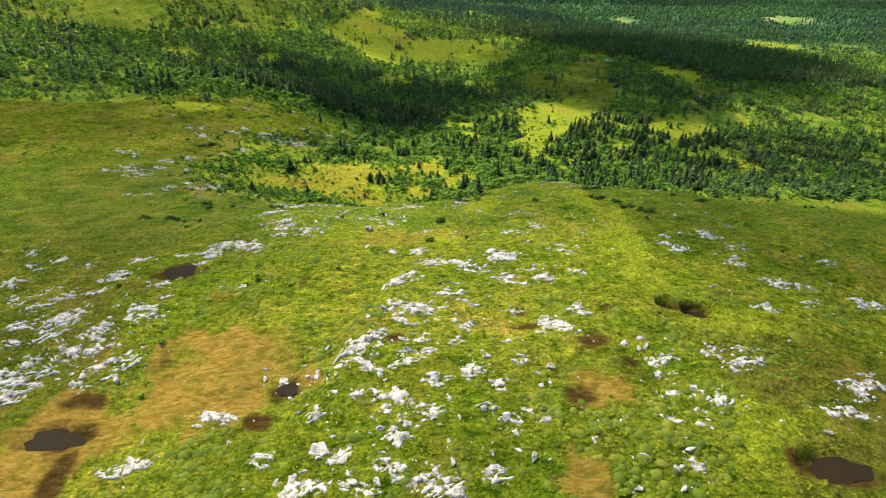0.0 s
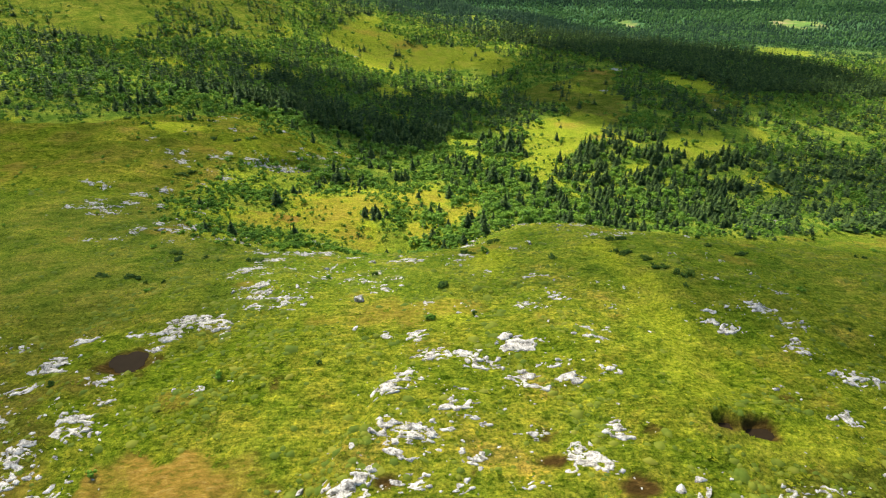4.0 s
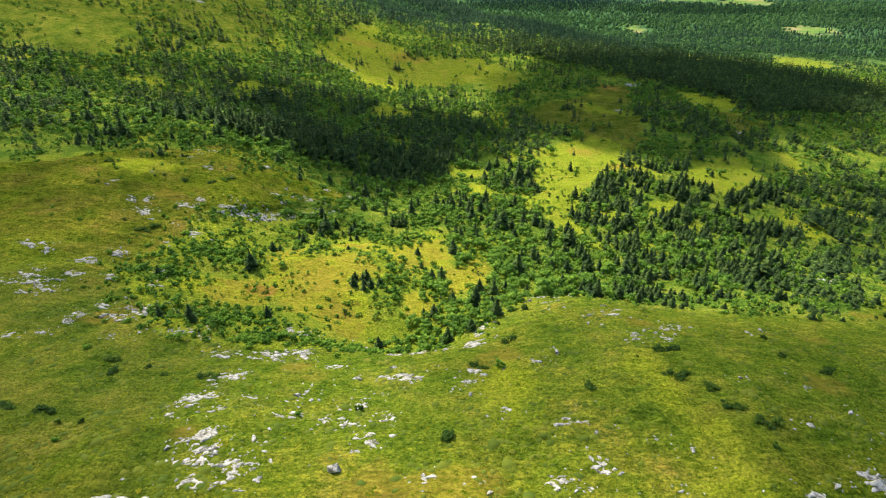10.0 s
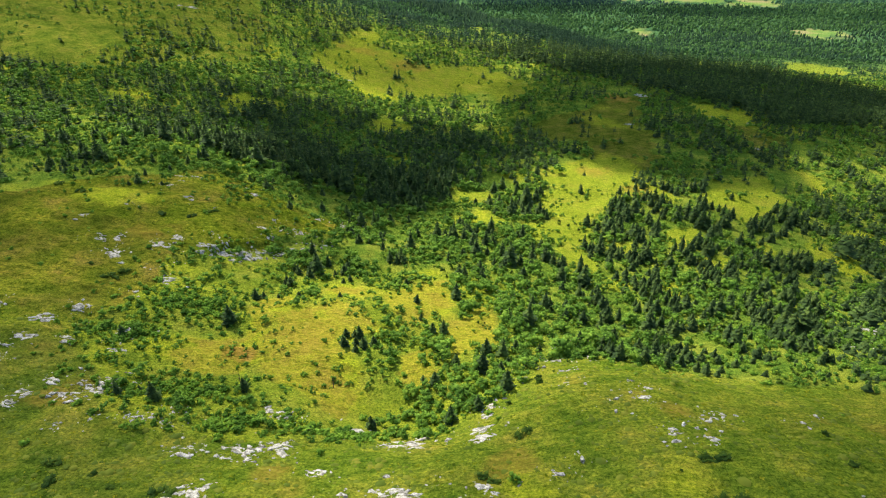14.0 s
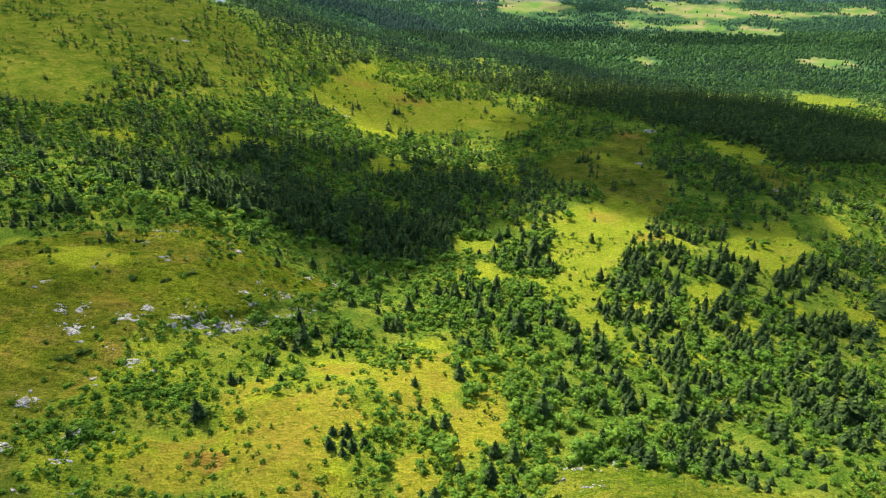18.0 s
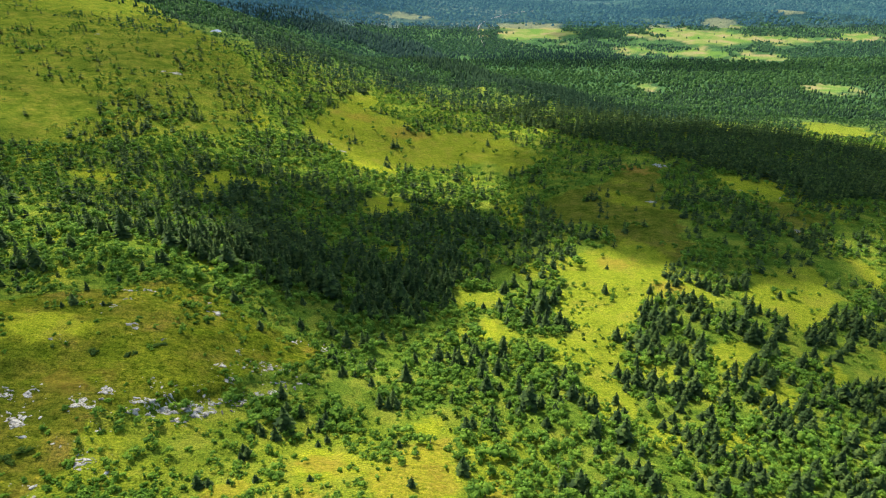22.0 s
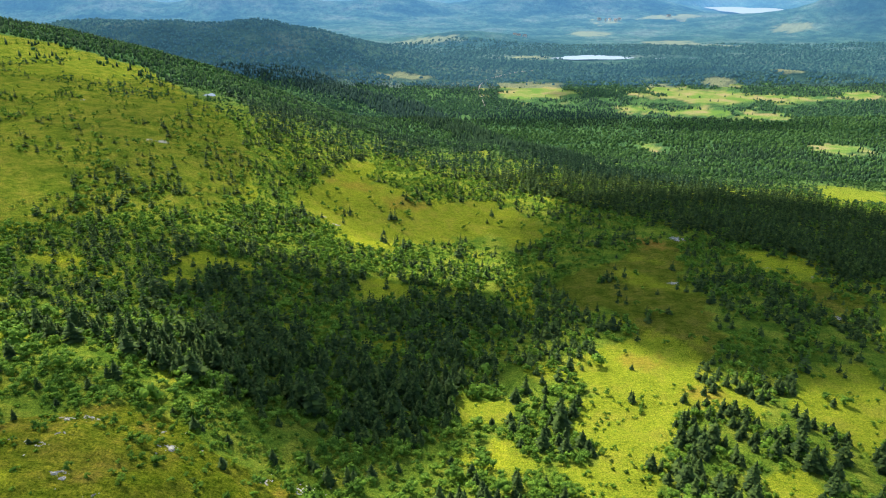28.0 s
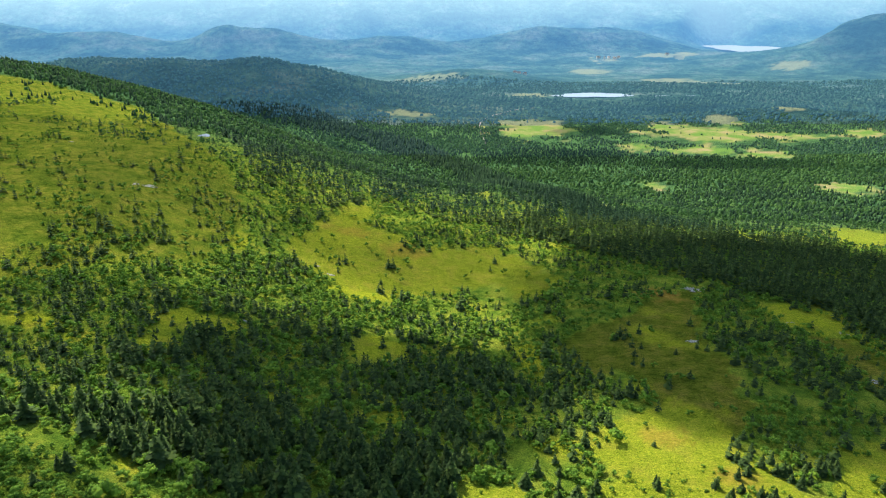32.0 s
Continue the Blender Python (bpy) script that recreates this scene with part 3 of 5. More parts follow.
# ---- ground: one sheet to the horizon ----
def build_ground():
    cols = np.concatenate([[-9, -5, -3, -2.1, -1.6, -1.3, -1.12], np.linspace(-1, 1, 401), [1.12, 1.3, 1.6, 2.1, 3, 5, 9]])
    ahead = 340 + np.cumsum(1.0 * 1.0135 ** np.arange(320))
    ahead = ahead[ahead < 5270]
    rows_y = np.concatenate([[-2500, -1500, -900, -500, -300, -180, -110, -75], np.arange(-55, 40, 3.0), np.arange(40, 340, 0.95), ahead, np.linspace(ahead[-1] + 60, 5400, 5)])
    s, y = np.meshgrid(cols, rows_y)
    half = 70 + 0.80 * np.maximum(y, 0) + 40 * step(1000, 3000, y)
    x = s * half
    x = np.clip(x, -5200, 5200)
    z = height(x, y) - 16 * step(2260, 2500, y)
    nr, nc = x.shape
    idx = np.arange(nr * nc).reshape(nr, nc)
    faces = np.stack([idx[:-1, :-1], idx[:-1, 1:], idx[1:, 1:], idx[1:, :-1]], -1).reshape(-1, 4)
    me = fast_mesh("ground", np.stack([x.ravel(), y.ravel(), z.ravel()], 1), faces, [GROUND])
    xf, yf = x.ravel(), y.ravel()
    wx, wy = wander(xf, yf)
    heath = inside(wx, wy, HEATH)
    hill = inside(wx, wy, OPEN_HILL)
    layers = {
        # In SHADY_GLADES the brown is browner turf and also deepens the cloud shade.
        "brown": np.maximum.reduce([heath * step(265, 300, yf + 0.25 * xf + 40) * (1 - step(-0.3, 0.1, xf / 100 + 0.45)) * (0.42 + 0.7 * fbm(xf, yf, 20, 66)),
                                    hill * (0.62 + 0.7 * fbm(xf, yf, 60, 68)), 0.85 * within(xf, yf, SHADY_GLADES, 12), 0.6 * within(xf, yf, [HILL_MEADOW], 12), 0.85 * blots(xf, yf, DARK_TURF, 0.5, 0.8)]),
        "woods": np.where(hill > 0, 0.45, np.maximum(1 - heath - 0.8 * within(xf, yf, SHADY_GLADES, 12) - 0.55 * within(xf, yf, [HILL_MEADOW], 12), 0.45 * heath * step(125, 190, yf) * (1 - step(-70, -40, -xf) * step(240, 300, yf)))),
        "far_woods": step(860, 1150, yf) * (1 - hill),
        "bog": np.maximum.reduce([0.85 * blots(xf, yf, PALE, 0.6, 0.8), within(xf, yf, GOLD_BOGS), 0.66 * within(xf, yf, GLADES + SMALL_GLADES), 0.6 * (1 - heath) * (1 - step(15, 45, xf)) * (1 - step(325, 355, yf)) * (0.75 + 0.6 * fbm(xf, yf, 15, 70)), 0.62 * within(xf, yf, [HILL_MEADOW], 12) * (0.7 + 0.5 * fbm(xf, yf, 30, 69)), np.maximum((1 - 0.5 * step(820, 900, yf)) * blots(xf, yf, BOGS + CLEARINGS, 0.3, 0.6), 0.75 * (1 - heath) * step(0.25, 0.6, fbm(xf, yf, 26, 61)) * (1 - step(700, 1000, yf)) * (1 - hill))]),
        "meadow": blots(xf, yf, MEADOWS, 0.2, 1.0),
        "dry": 0.9 * np.maximum.reduce([blots(xf, yf, DRY, 0.5, 0.9), 0.55 * blots(xf, yf, GOLDEN, 0.5, 0.9), 0.34 * within(xf, yf, GOLD_BOGS, 4), within(xf, yf, [PEAT_FLAT], 4), within(xf, yf, [DRY_HOLLOW], 5) * step(-0.35, 0.15, fbm(xf, yf, 9, 67)), 0.45 * heath * step(0.38, 0.62, fbm(xf, yf, 17, 62))]),
        "mud": np.maximum(blots(xf, yf, MUD, 0.4, 0.8), 0.8 * heath * step(0.60, 0.72, fbm(xf, yf, 6, 63)) * (1 - step(115, 150, yf))),
    }
    for name, values in layers.items():
        a = me.attributes.new(name, "FLOAT", "POINT")
        a.data.foreach_set("value", np.ascontiguousarray(np.clip(values, 0, 1), np.float32))
    me.polygons.foreach_set("use_smooth", np.ones(len(me.polygons), bool))
    return tagged(new("ground", me), "green fell grass, moss and yellow bog sloping to a valley", "ground", kind="structure")


build_ground()


def water_sheet(name, cx, cy, rx, ry, z, mat, label):
    n = 40
    ring = []
    for k in range(n):
        a = 2 * math.pi * k / n
        r = 1.12 + 0.16 * math.sin(3 * a + cx) + 0.09 * math.sin(7 * a + cy)
        ring.append((cx + rx * r * math.cos(a), cy + ry * r * math.sin(a), z))
    me = mesh_from(name, ring, [list(range(n))], [mat])
    return tagged(new(name, me), label, "water", kind="structure")


for cx, cy, rx, ry in POOLS:
    hill_pool = cy > 500
    water_sheet("pool", cx, cy, rx, ry, ground_at(cx, cy) + 0.12, SKY_TONED_TARN if hill_pool else PEAT_WATER, "small pale tarn on the hillside" if hill_pool else "dark brown peat pool in the bog")
for cx, cy, rx, ry in LAKES:
    water_sheet("lake", cx, cy, rx, ry, VALLEY + 3.0, SKY_TONED_LAKE, "pale lake in the wooded valley")


for cx, cy, rx, ry, level in FAR_LAKES:
    water_sheet("lake", cx, cy, rx, ry, level, SKY_TONED_LAKE, "pale water far down the valley with sky brightness in its colour")

# ---- blue distance: the backdrop far behind the valley, its haze painted as glow ----
def distance_material():
    m, nodes, links, bsdf = material("haze_glow_distance", 1.0)
    bsdf.inputs["Specular IOR Level"].default_value = 0.0
    vec = coords(nodes, links)
    a = noise_tex(nodes, links, coords(nodes, links, (0.6, 1.0, 1.0)), 0.006, 6, 0.65)
    d = noise_tex(nodes, links, vec, 0.03, 6, 0.75)
    c = ramp(nodes, links, a, [(0.40, (0.024, 0.060, 0.040)), (0.52, (0.060, 0.115, 0.064)), (0.66, (0.13, 0.165, 0.11))])
    c = mix(nodes, links, 1.0, c, ramp(nodes, links, d, [(0.35, (0.5, 0.5, 0.5)), (0.6, (1.2, 1.2, 1.2))]), "MULTIPLY")
    c = mix(nodes, links, layer(nodes, "meadow"), c, (0.23, 0.235, 0.10))
    links.new(c, bsdf.inputs["Base Color"])
    bump(nodes, links, d, bsdf, 1.0, 25.0)
    # air haze as surface emission, paler and stronger with distance
    haze_glow = ramp(nodes, links, layer(nodes, "far"), [(0.0, (0.008, 0.024, 0.038)), (0.15, (0.018, 0.050, 0.082)), (0.30, (0.030, 0.084, 0.132)), (0.52, (0.038, 0.115, 0.215)), (0.72, (0.042, 0.128, 0.265)), (0.86, (0.080, 0.215, 0.395)), (1.0, (0.33, 0.52, 0.64))])
    links.new(haze_glow, bsdf.inputs["Emission Color"])
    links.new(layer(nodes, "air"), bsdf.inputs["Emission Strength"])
    return m


def build_backdrop():
    ys = np.linspace(2180, 5420, 230)
    s, y = np.meshgrid(np.linspace(-1, 1, 320), ys)
    x = s * (0.80 * y + 110)
    lift = 2.0 * step(2180, 2280, y) - 6 * (1 - step(2180, 2230, y))
    water = blots(x, y, LAKES, 0.3, 0.1)
    shore = blots(x, y, [(cx, cy - 30, 1.5 * rx, 2.2 * ry) for cx, cy, rx, ry in LAKES], 0.3, 0.1)
    z = height(x, y) + lift * (1 - shore) - 7 * water + 4 * fbm(x, y, 40, 91) * (1 - shore)
    nr, nc = x.shape
    idx = np.arange(nr * nc).reshape(nr, nc)
    faces = np.stack([idx[:-1, :-1], idx[:-1, 1:], idx[1:, 1:], idx[1:, :-1]], -1).reshape(-1, 4)
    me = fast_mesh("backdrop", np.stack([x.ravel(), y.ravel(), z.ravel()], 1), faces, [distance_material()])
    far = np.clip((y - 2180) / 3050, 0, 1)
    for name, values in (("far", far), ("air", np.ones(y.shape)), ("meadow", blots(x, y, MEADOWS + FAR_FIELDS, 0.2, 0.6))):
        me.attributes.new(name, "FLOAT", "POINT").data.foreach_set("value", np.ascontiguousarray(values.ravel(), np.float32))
    me.polygons.foreach_set("use_smooth", np.ones(len(me.polygons), bool))
    return tagged(new("backdrop", me), "hazy blue forested hills and valley in the distance", "backdrop", kind="structure")


def distance_woods():
    x, y, sp, rng = sow(2240, 3250, 12, 106)
    mat = leaf_material("haze_glow_distant_woods", (0.020, 0.056, 0.040), (0.042, 0.100, 0.062), (0.085, 0.160, 0.088), 0.1)
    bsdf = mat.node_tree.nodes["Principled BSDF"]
    # Needles do not shine: this blue emission imitates haze before the trees.
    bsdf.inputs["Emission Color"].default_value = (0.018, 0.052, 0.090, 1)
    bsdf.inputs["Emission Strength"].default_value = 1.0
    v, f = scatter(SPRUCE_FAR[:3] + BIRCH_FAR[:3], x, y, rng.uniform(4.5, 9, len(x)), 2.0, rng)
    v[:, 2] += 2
    stuff("distant_woods", v, f, mat, "distant hill woods with blue haze in their colour", "trees")


FAR_FIELDS = [(1399, 4150, 60, 60), (862, 4000, 10, 110), (950, 4020, 40, 40), (363, 3505, 40, 60), (1280, 4100, 150, 60), (1750, 3600, 90, 60), (-60, 3250, 160, 45)]
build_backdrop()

# ---- clouds: out of view overhead, they shade the ground; thin ones just dim it ----
def cloud(gx, gy, rx, ry, turn=0.0, mat=CLOUD, top=620.0):
    """A cloud whose shade falls round (gx, gy)."""
    g = ground_at(gx, gy)
    at = Vector((gx, gy, g)) + SUN_WAY * ((top - g) / SUN_WAY.z)
    bm = bmesh.new()
    bmesh.ops.create_icosphere(bm, subdivisions=4, radius=1)
    for v in bm.verts:
        p = v.co * 1.0
        n = noise.fractal(p * 2.2 + Vector((gx * 0.01, gy * 0.01, 0)), 1.0, 2.0, 3)
        v.co = p * (1 + 0.22 * n)
        v.co.z *= 0.14 if p.z < 0 else 0.24
    me = bpy.data.meshes.new("cloud")
    bm.to_mesh(me)
    bm.free()
    me.materials.append(mat)
    ob = new("cloud", me)
    ob.matrix_world = Matrix.Translation(at) @ pose(0, 0, 0, 0, 0, turn) @ Matrix.Diagonal((rx, ry, 60 + 0.3 * min(rx, ry), 1))
    return tagged(ob, "unseen summer cloud overhead, there to shade the fell", "cloud", kind="structure")


cloud(-48, 540, 112, 84, 0, MILD_CLOUD)
cloud(-44, 446, 50, 62, 0, MILD_CLOUD)
cloud(2, 566, 66, 50, 0, MILD_CLOUD)
cloud(225, 690, 185, 150, 0)
cloud(155, 605, 122, 110, 0)
cloud(178, 540, 84, 66, 0)
cloud(270, 400, 150, 110, 0, DIMMING_CLOUD)
cloud(320, 770, 200, 110, 10)
cloud(280, 1800, 210, 100, 10, LOOSE_CLOUD)
cloud(660, 1700, 260, 80, -8, LOOSE_CLOUD)
cloud(1080, 1600, 260, 90, 5, LOOSE_CLOUD)
cloud(420, 2120, 130, 70, 0, LOOSE_CLOUD)
cloud(900, 2450, 300, 90, 0, LOOSE_CLOUD)
cloud(-400, 1750, 330, 110, 62, LOOSE_CLOUD)
# unseen, added only to darken the far right hill
cloud(2350, 3800, 560, 260, 0, LOOSE_CLOUD)
cloud(-20, 765, 130, 80, 0, DIMMING_CLOUD)
cloud(85, 200, 115, 75, 0, DIMMING_CLOUD)
cloud(-800, 2350, 600, 260, 10, LOOSE_CLOUD)
cloud(-180, 190, 170, 170, 0, DIMMING_CLOUD)
cloud(-190, 370, 150, 90, 0, DIMMING_CLOUD)
cloud(-190, 560, 110, 80, 0, DIMMING_CLOUD)
cloud(190, 150, 140, 150, 0, DIMMING_CLOUD)
cloud(-420, 850, 280, 230, 0, DIMMING_CLOUD)


# ---- trees ----
def spruce_shape(rng, whorls, arms, rough=0.25, slim=0.34):
    """A unit-high spruce crown of narrow drooping sprays with gaps: verts and quads."""
    v, f = [], []
    lean = rng.uniform(0.85, 1.15)
    for w in range(whorls):
        s = (w + 0.5) / whorls
        zc = 0.05 + 0.90 * s
        reach = 0.215 * (1 - s) ** 0.8 * lean * rng.uniform(0.75, 1.2) + 0.015
        a0 = rng.uniform(0, 6.28)
        n = max(3, round(arms * (1 - 0.55 * s)))
        for k in range(n):
            a = a0 + 6.283 * k / n + rng.uniform(-0.4, 0.4)
            r = reach * (1 + rough * rng.uniform(-1, 1))
            z = zc + rng.uniform(-0.03, 0.03)
            wd = r * slim + 0.010
            ca, sa = math.cos(a), math.sin(a)
            tip = rng.uniform(-0.06, 0.02)
            b = len(v)
            v += [(0.0, 0.0, z + 0.05), (0.6 * r * ca - wd * sa, 0.6 * r * sa + wd * ca, z - 0.005 + rng.uniform(-0.02, 0.02)),
                  (r * ca, r * sa, z + tip), (0.6 * r * ca + wd * sa, 0.6 * r * sa - wd * ca, z - 0.005 + rng.uniform(-0.02, 0.02))]
            f.append((b, b + 1, b + 2, b + 3))
    b = len(v)
    v += [(-0.012, 0, 0.9), (0.012, 0, 0.9), (0.004, 0.0, 1.0), (-0.004, 0.0, 1.0)]
    f.append((b, b + 1, b + 2, b + 3))
    return np.array(v), np.array(f)


def leafy_shape(rng, clumps, leaf, width=0.36, low=0.18, lobes=6):
    """A unit-high crown of overlapping leaf clumps that face outwards on several lobes, with gaps between them."""
    v, f = [], []
    places = [(rng.uniform(-0.62, 0.62) * width, rng.uniform(-0.62, 0.62) * width, rng.uniform(low + 0.10, 0.76), rng.uniform(0.42, 0.66) * width) for _ in range(lobes)]
    places.append((0, 0, 0.72, 0.5 * width))
    for lx, ly, lz, lr in places:
        b, r = len(v), 0.55 * lr
        v += [(lx + r * (2 * (k & 1) - 1) * rng.uniform(0.5, 0.85), ly + r * ((k & 2) - 1) * rng.uniform(0.5, 0.85), max(0.02, lz + r * ((k & 4) / 2 - 1) * rng.uniform(0.5, 0.85))) for k in range(8)]
        f += [(b, b + 1, b + 5, b + 4), (b + 1, b + 3, b + 7, b + 5), (b + 3, b + 2, b + 6, b + 7), (b + 2, b, b + 4, b + 6), (b + 4, b + 5, b + 7, b + 6)]
    for k in range(clumps):
        lx, ly, lz, lr = places[k % len(places)]
        d = Vector((rng.gauss(0, 1), rng.gauss(0, 1), rng.gauss(0.35, 0.9)))
        d.z = abs(d.z) if rng.random() < 0.6 else d.z
        d = d.normalized()
        c = Vector((lx, ly, lz)) + d * lr * rng.uniform(0.75, 1.05)
        c.z = max(low * 0.4, min(1.0, c.z))
        n = (d + Vector((rng.uniform(-1, 1), rng.uniform(-1, 1), rng.uniform(-0.6, 1))) * 0.32).normalized()
        t = n.orthogonal().normalized()
        t.rotate(Matrix.Rotation(rng.uniform(0, 6.28), 3, n))
        u = n.cross(t)
        s1, s2 = leaf * rng.uniform(0.6, 1.25), leaf * rng.uniform(0.5, 1.0)
        b = len(v)
        v += [tuple(c + t * s1), tuple(c + u * s2 - n * 0.2 * s2), tuple(c - t * s1 * 0.8), tuple(c - u * s2 - n * 0.2 * s2)]
        f.append((b, b + 1, b + 2, b + 3))
    return np.array(v), np.array(f)


def far_cone(rng, sides=5, girth=0.21):
    """A plain far spruce: ragged cone."""
    v, f = [(0.0, 0.0, 1.0)], []
    a0 = rng.uniform(0, 6.28)
    for k in range(sides):
        a = a0 + 6.283 * k / sides
        r = girth * rng.uniform(0.8, 1.2)
        v.append((r * math.cos(a), r * math.sin(a), rng.uniform(0.02, 0.14)))
        a += 3.1416 / sides
        v.append((0.62 * r * math.cos(a), 0.62 * r * math.sin(a), rng.uniform(0.0, 0.1)))
    n = 2 * sides
    for k in range(sides):
        f.append((0, 1 + 2 * k, 2 + 2 * k, 1 + (2 * k + 2) % n))
    return np.array(v), np.array(f)


def far_dome(rng, sides=5):
    """A plain far birch: lumpy dome."""
    v, f = [(rng.uniform(-0.05, 0.05), rng.uniform(-0.05, 0.05), 1.0)], []
    a0 = rng.uniform(0, 6.28)
    for k in range(sides):
        a = a0 + 6.283 * k / sides
        r = 0.36 * rng.uniform(0.75, 1.2)
        v += [(r * 0.75 * math.cos(a), r * 0.75 * math.sin(a), rng.uniform(0.68, 0.88)), (r * math.cos(a), r * math.sin(a), rng.uniform(0.1, 0.35))]
    n = 2 * sides
    for k in range(sides):
        i, j = 1 + 2 * k, 1 + (2 * k + 2) % n
        f.append((i, i + 1, j + 1, j))
    m = len(v)
    v.append(v[0])
    f += [(0, 1, 3, 5), (0, 5, 7, 9), (m, 9, 1, 0)][:2]
    return np.array(v), np.array(f)


def scatter(shapes, xs, ys, hs, wide, rng):
    """Many copies of the shapes as one array of verts and quads."""
    zs = height(xs, ys)
    pick = rng.integers(0, len(shapes), len(xs))
    turn = rng.uniform(0, 6.283, len(xs))
    vs, fs, base = [], [], 0
    for i, (v, f) in enumerate(shapes):
        m = pick == i
        n = m.sum()
        if not n:
            continue
        c, s, h = np.cos(turn[m])[:, None], np.sin(turn[m])[:, None], hs[m][:, None]
        w = h * (wide[m][:, None] if isinstance(wide, np.ndarray) else wide) * rng.uniform(0.85, 1.2, (n, 1))
        px = (v[None, :, 0] * c - v[None, :, 1] * s) * w + xs[m][:, None]
        py = (v[None, :, 0] * s + v[None, :, 1] * c) * w + ys[m][:, None]
        pz = v[None, :, 2] * h + zs[m][:, None] - 0.05 * h
        vs.append(np.stack([px, py, pz], -1).reshape(-1, 3))
        fs.append((f[None] + (np.arange(n) * len(v))[:, None, None] + base).reshape(-1, 4))
        base += n * len(v)
    return np.concatenate(vs), np.concatenate(fs)


def sow(y0, y1, gap, seed, reach=0.72, keep=1.0):
    """Places of trees between y0 and y1, on a shaken grid, thinned by woods()."""
    rng = np.random.default_rng(seed)
    half = reach * y1 + 40
    gx, gy = np.meshgrid(np.arange(-half, half, gap), np.arange(y0, y1, gap))
    x = (gx + rng.uniform(-0.5, 0.5, gx.shape) * gap).ravel()
    y = (gy + rng.uniform(-0.5, 0.5, gx.shape) * gap).ravel()
    m = abs(x) < reach * (y - 0.05 * np.maximum(y - 500, 0)) + 40
    x, y = x[m], y[m]
    m = rng.uniform(0, 1, len(x)) < woods(x, y) * keep
    x, y = x[m], y[m]
    is_spruce = rng.uniform(0, 1, len(x)) < spruce_share(x, y)
    return x, y, is_spruce, rng


pyr = random.Random(4)
SPRUCE_NEAR = [spruce_shape(pyr, 16, 11, 0.5, 0.26) for _ in range(6)]
SPRUCE_MID = [spruce_shape(pyr, 6, 6, 0.45, 0.5) for _ in range(6)]
SPRUCE_FAR = [far_cone(pyr) for _ in range(6)]
BIRCH_NEAR = [leafy_shape(pyr, 100, 0.062, 0.42, 0.08, 5) for _ in range(6)]
BIRCH_MID = [leafy_shape(pyr, 34, 0.105, 0.42, 0.06, 3) for _ in range(6)]
BIRCH_HILL = [leafy_shape(pyr, 20, 0.14, 0.42, 0.06, 2) for _ in range(6)]
BIRCH_FAR = [far_dome(pyr) for _ in range(6)]
BUSH_NEAR = [leafy_shape(pyr, 26, 0.19, 0.75, 0.1, 5) for _ in range(6)]


def trunk_mesh(name, mat, height_share, r, limbs, rng):
    bm = bmesh.new()
    bmesh.ops.create_cone(bm, segments=6, radius1=r, radius2=r * 0.25, depth=height_share, cap_ends=True, matrix=Matrix.Translation((0, 0, height_share / 2)))
    for k in range(limbs):
        z = height_share * rng.uniform(0.35, 0.8)
        a = rng.uniform(0, 6.28)
        m = Matrix.Translation((0, 0, z)) @ Matrix.Rotation(a, 4, "Z") @ Matrix.Rotation(radians(rng.uniform(35, 60)), 4, "Y") @ Matrix.Translation((0, 0, 0.12))
        bmesh.ops.create_cone(bm, segments=4, radius1=r * 0.4, radius2=r * 0.12, depth=0.24, cap_ends=False, matrix=m)
    me = bpy.data.meshes.new(name)
    bm.to_mesh(me)
    bm.free()
    me.materials.append(mat)
    return me


SPRUCE_TRUNK = trunk_mesh("trunk", SPRUCE_BARK, 0.93, 0.018, 0, pyr)
BIRCH_TRUNKS = [trunk_mesh("trunk", BIRCH_BARK, 0.75, 0.022, 5, pyr) for _ in range(3)]
SPRUCE_CROWNS = [fast_mesh("crown", v, f, [SPRUCE]) for v, f in SPRUCE_NEAR]
BIRCH_CROWNS = [fast_mesh("crown", v, f, [BIRCH]) for v, f in BIRCH_NEAR]


def tree(name, label, group, trunk, crown, x, y, h, wide, turn):
    ob = new(name)
    ob.matrix_world = Matrix.Translation((x, y, ground_at(x, y) - 0.05 * h)) @ Matrix.Rotation(turn, 4, "Z") @ Matrix.Diagonal((h * wide, h * wide, h, 1))
    ob.empty_display_size = 0.3
    tagged(ob, label, "tree", group)
    part("trunk", trunk, ob)
    part("crown", crown, ob)
    return ob


def stuff(name, verts, faces, mat, label, category):
    return tagged(new(name, fast_mesh(name, verts, faces, [mat])), label, category, kind="stuff")


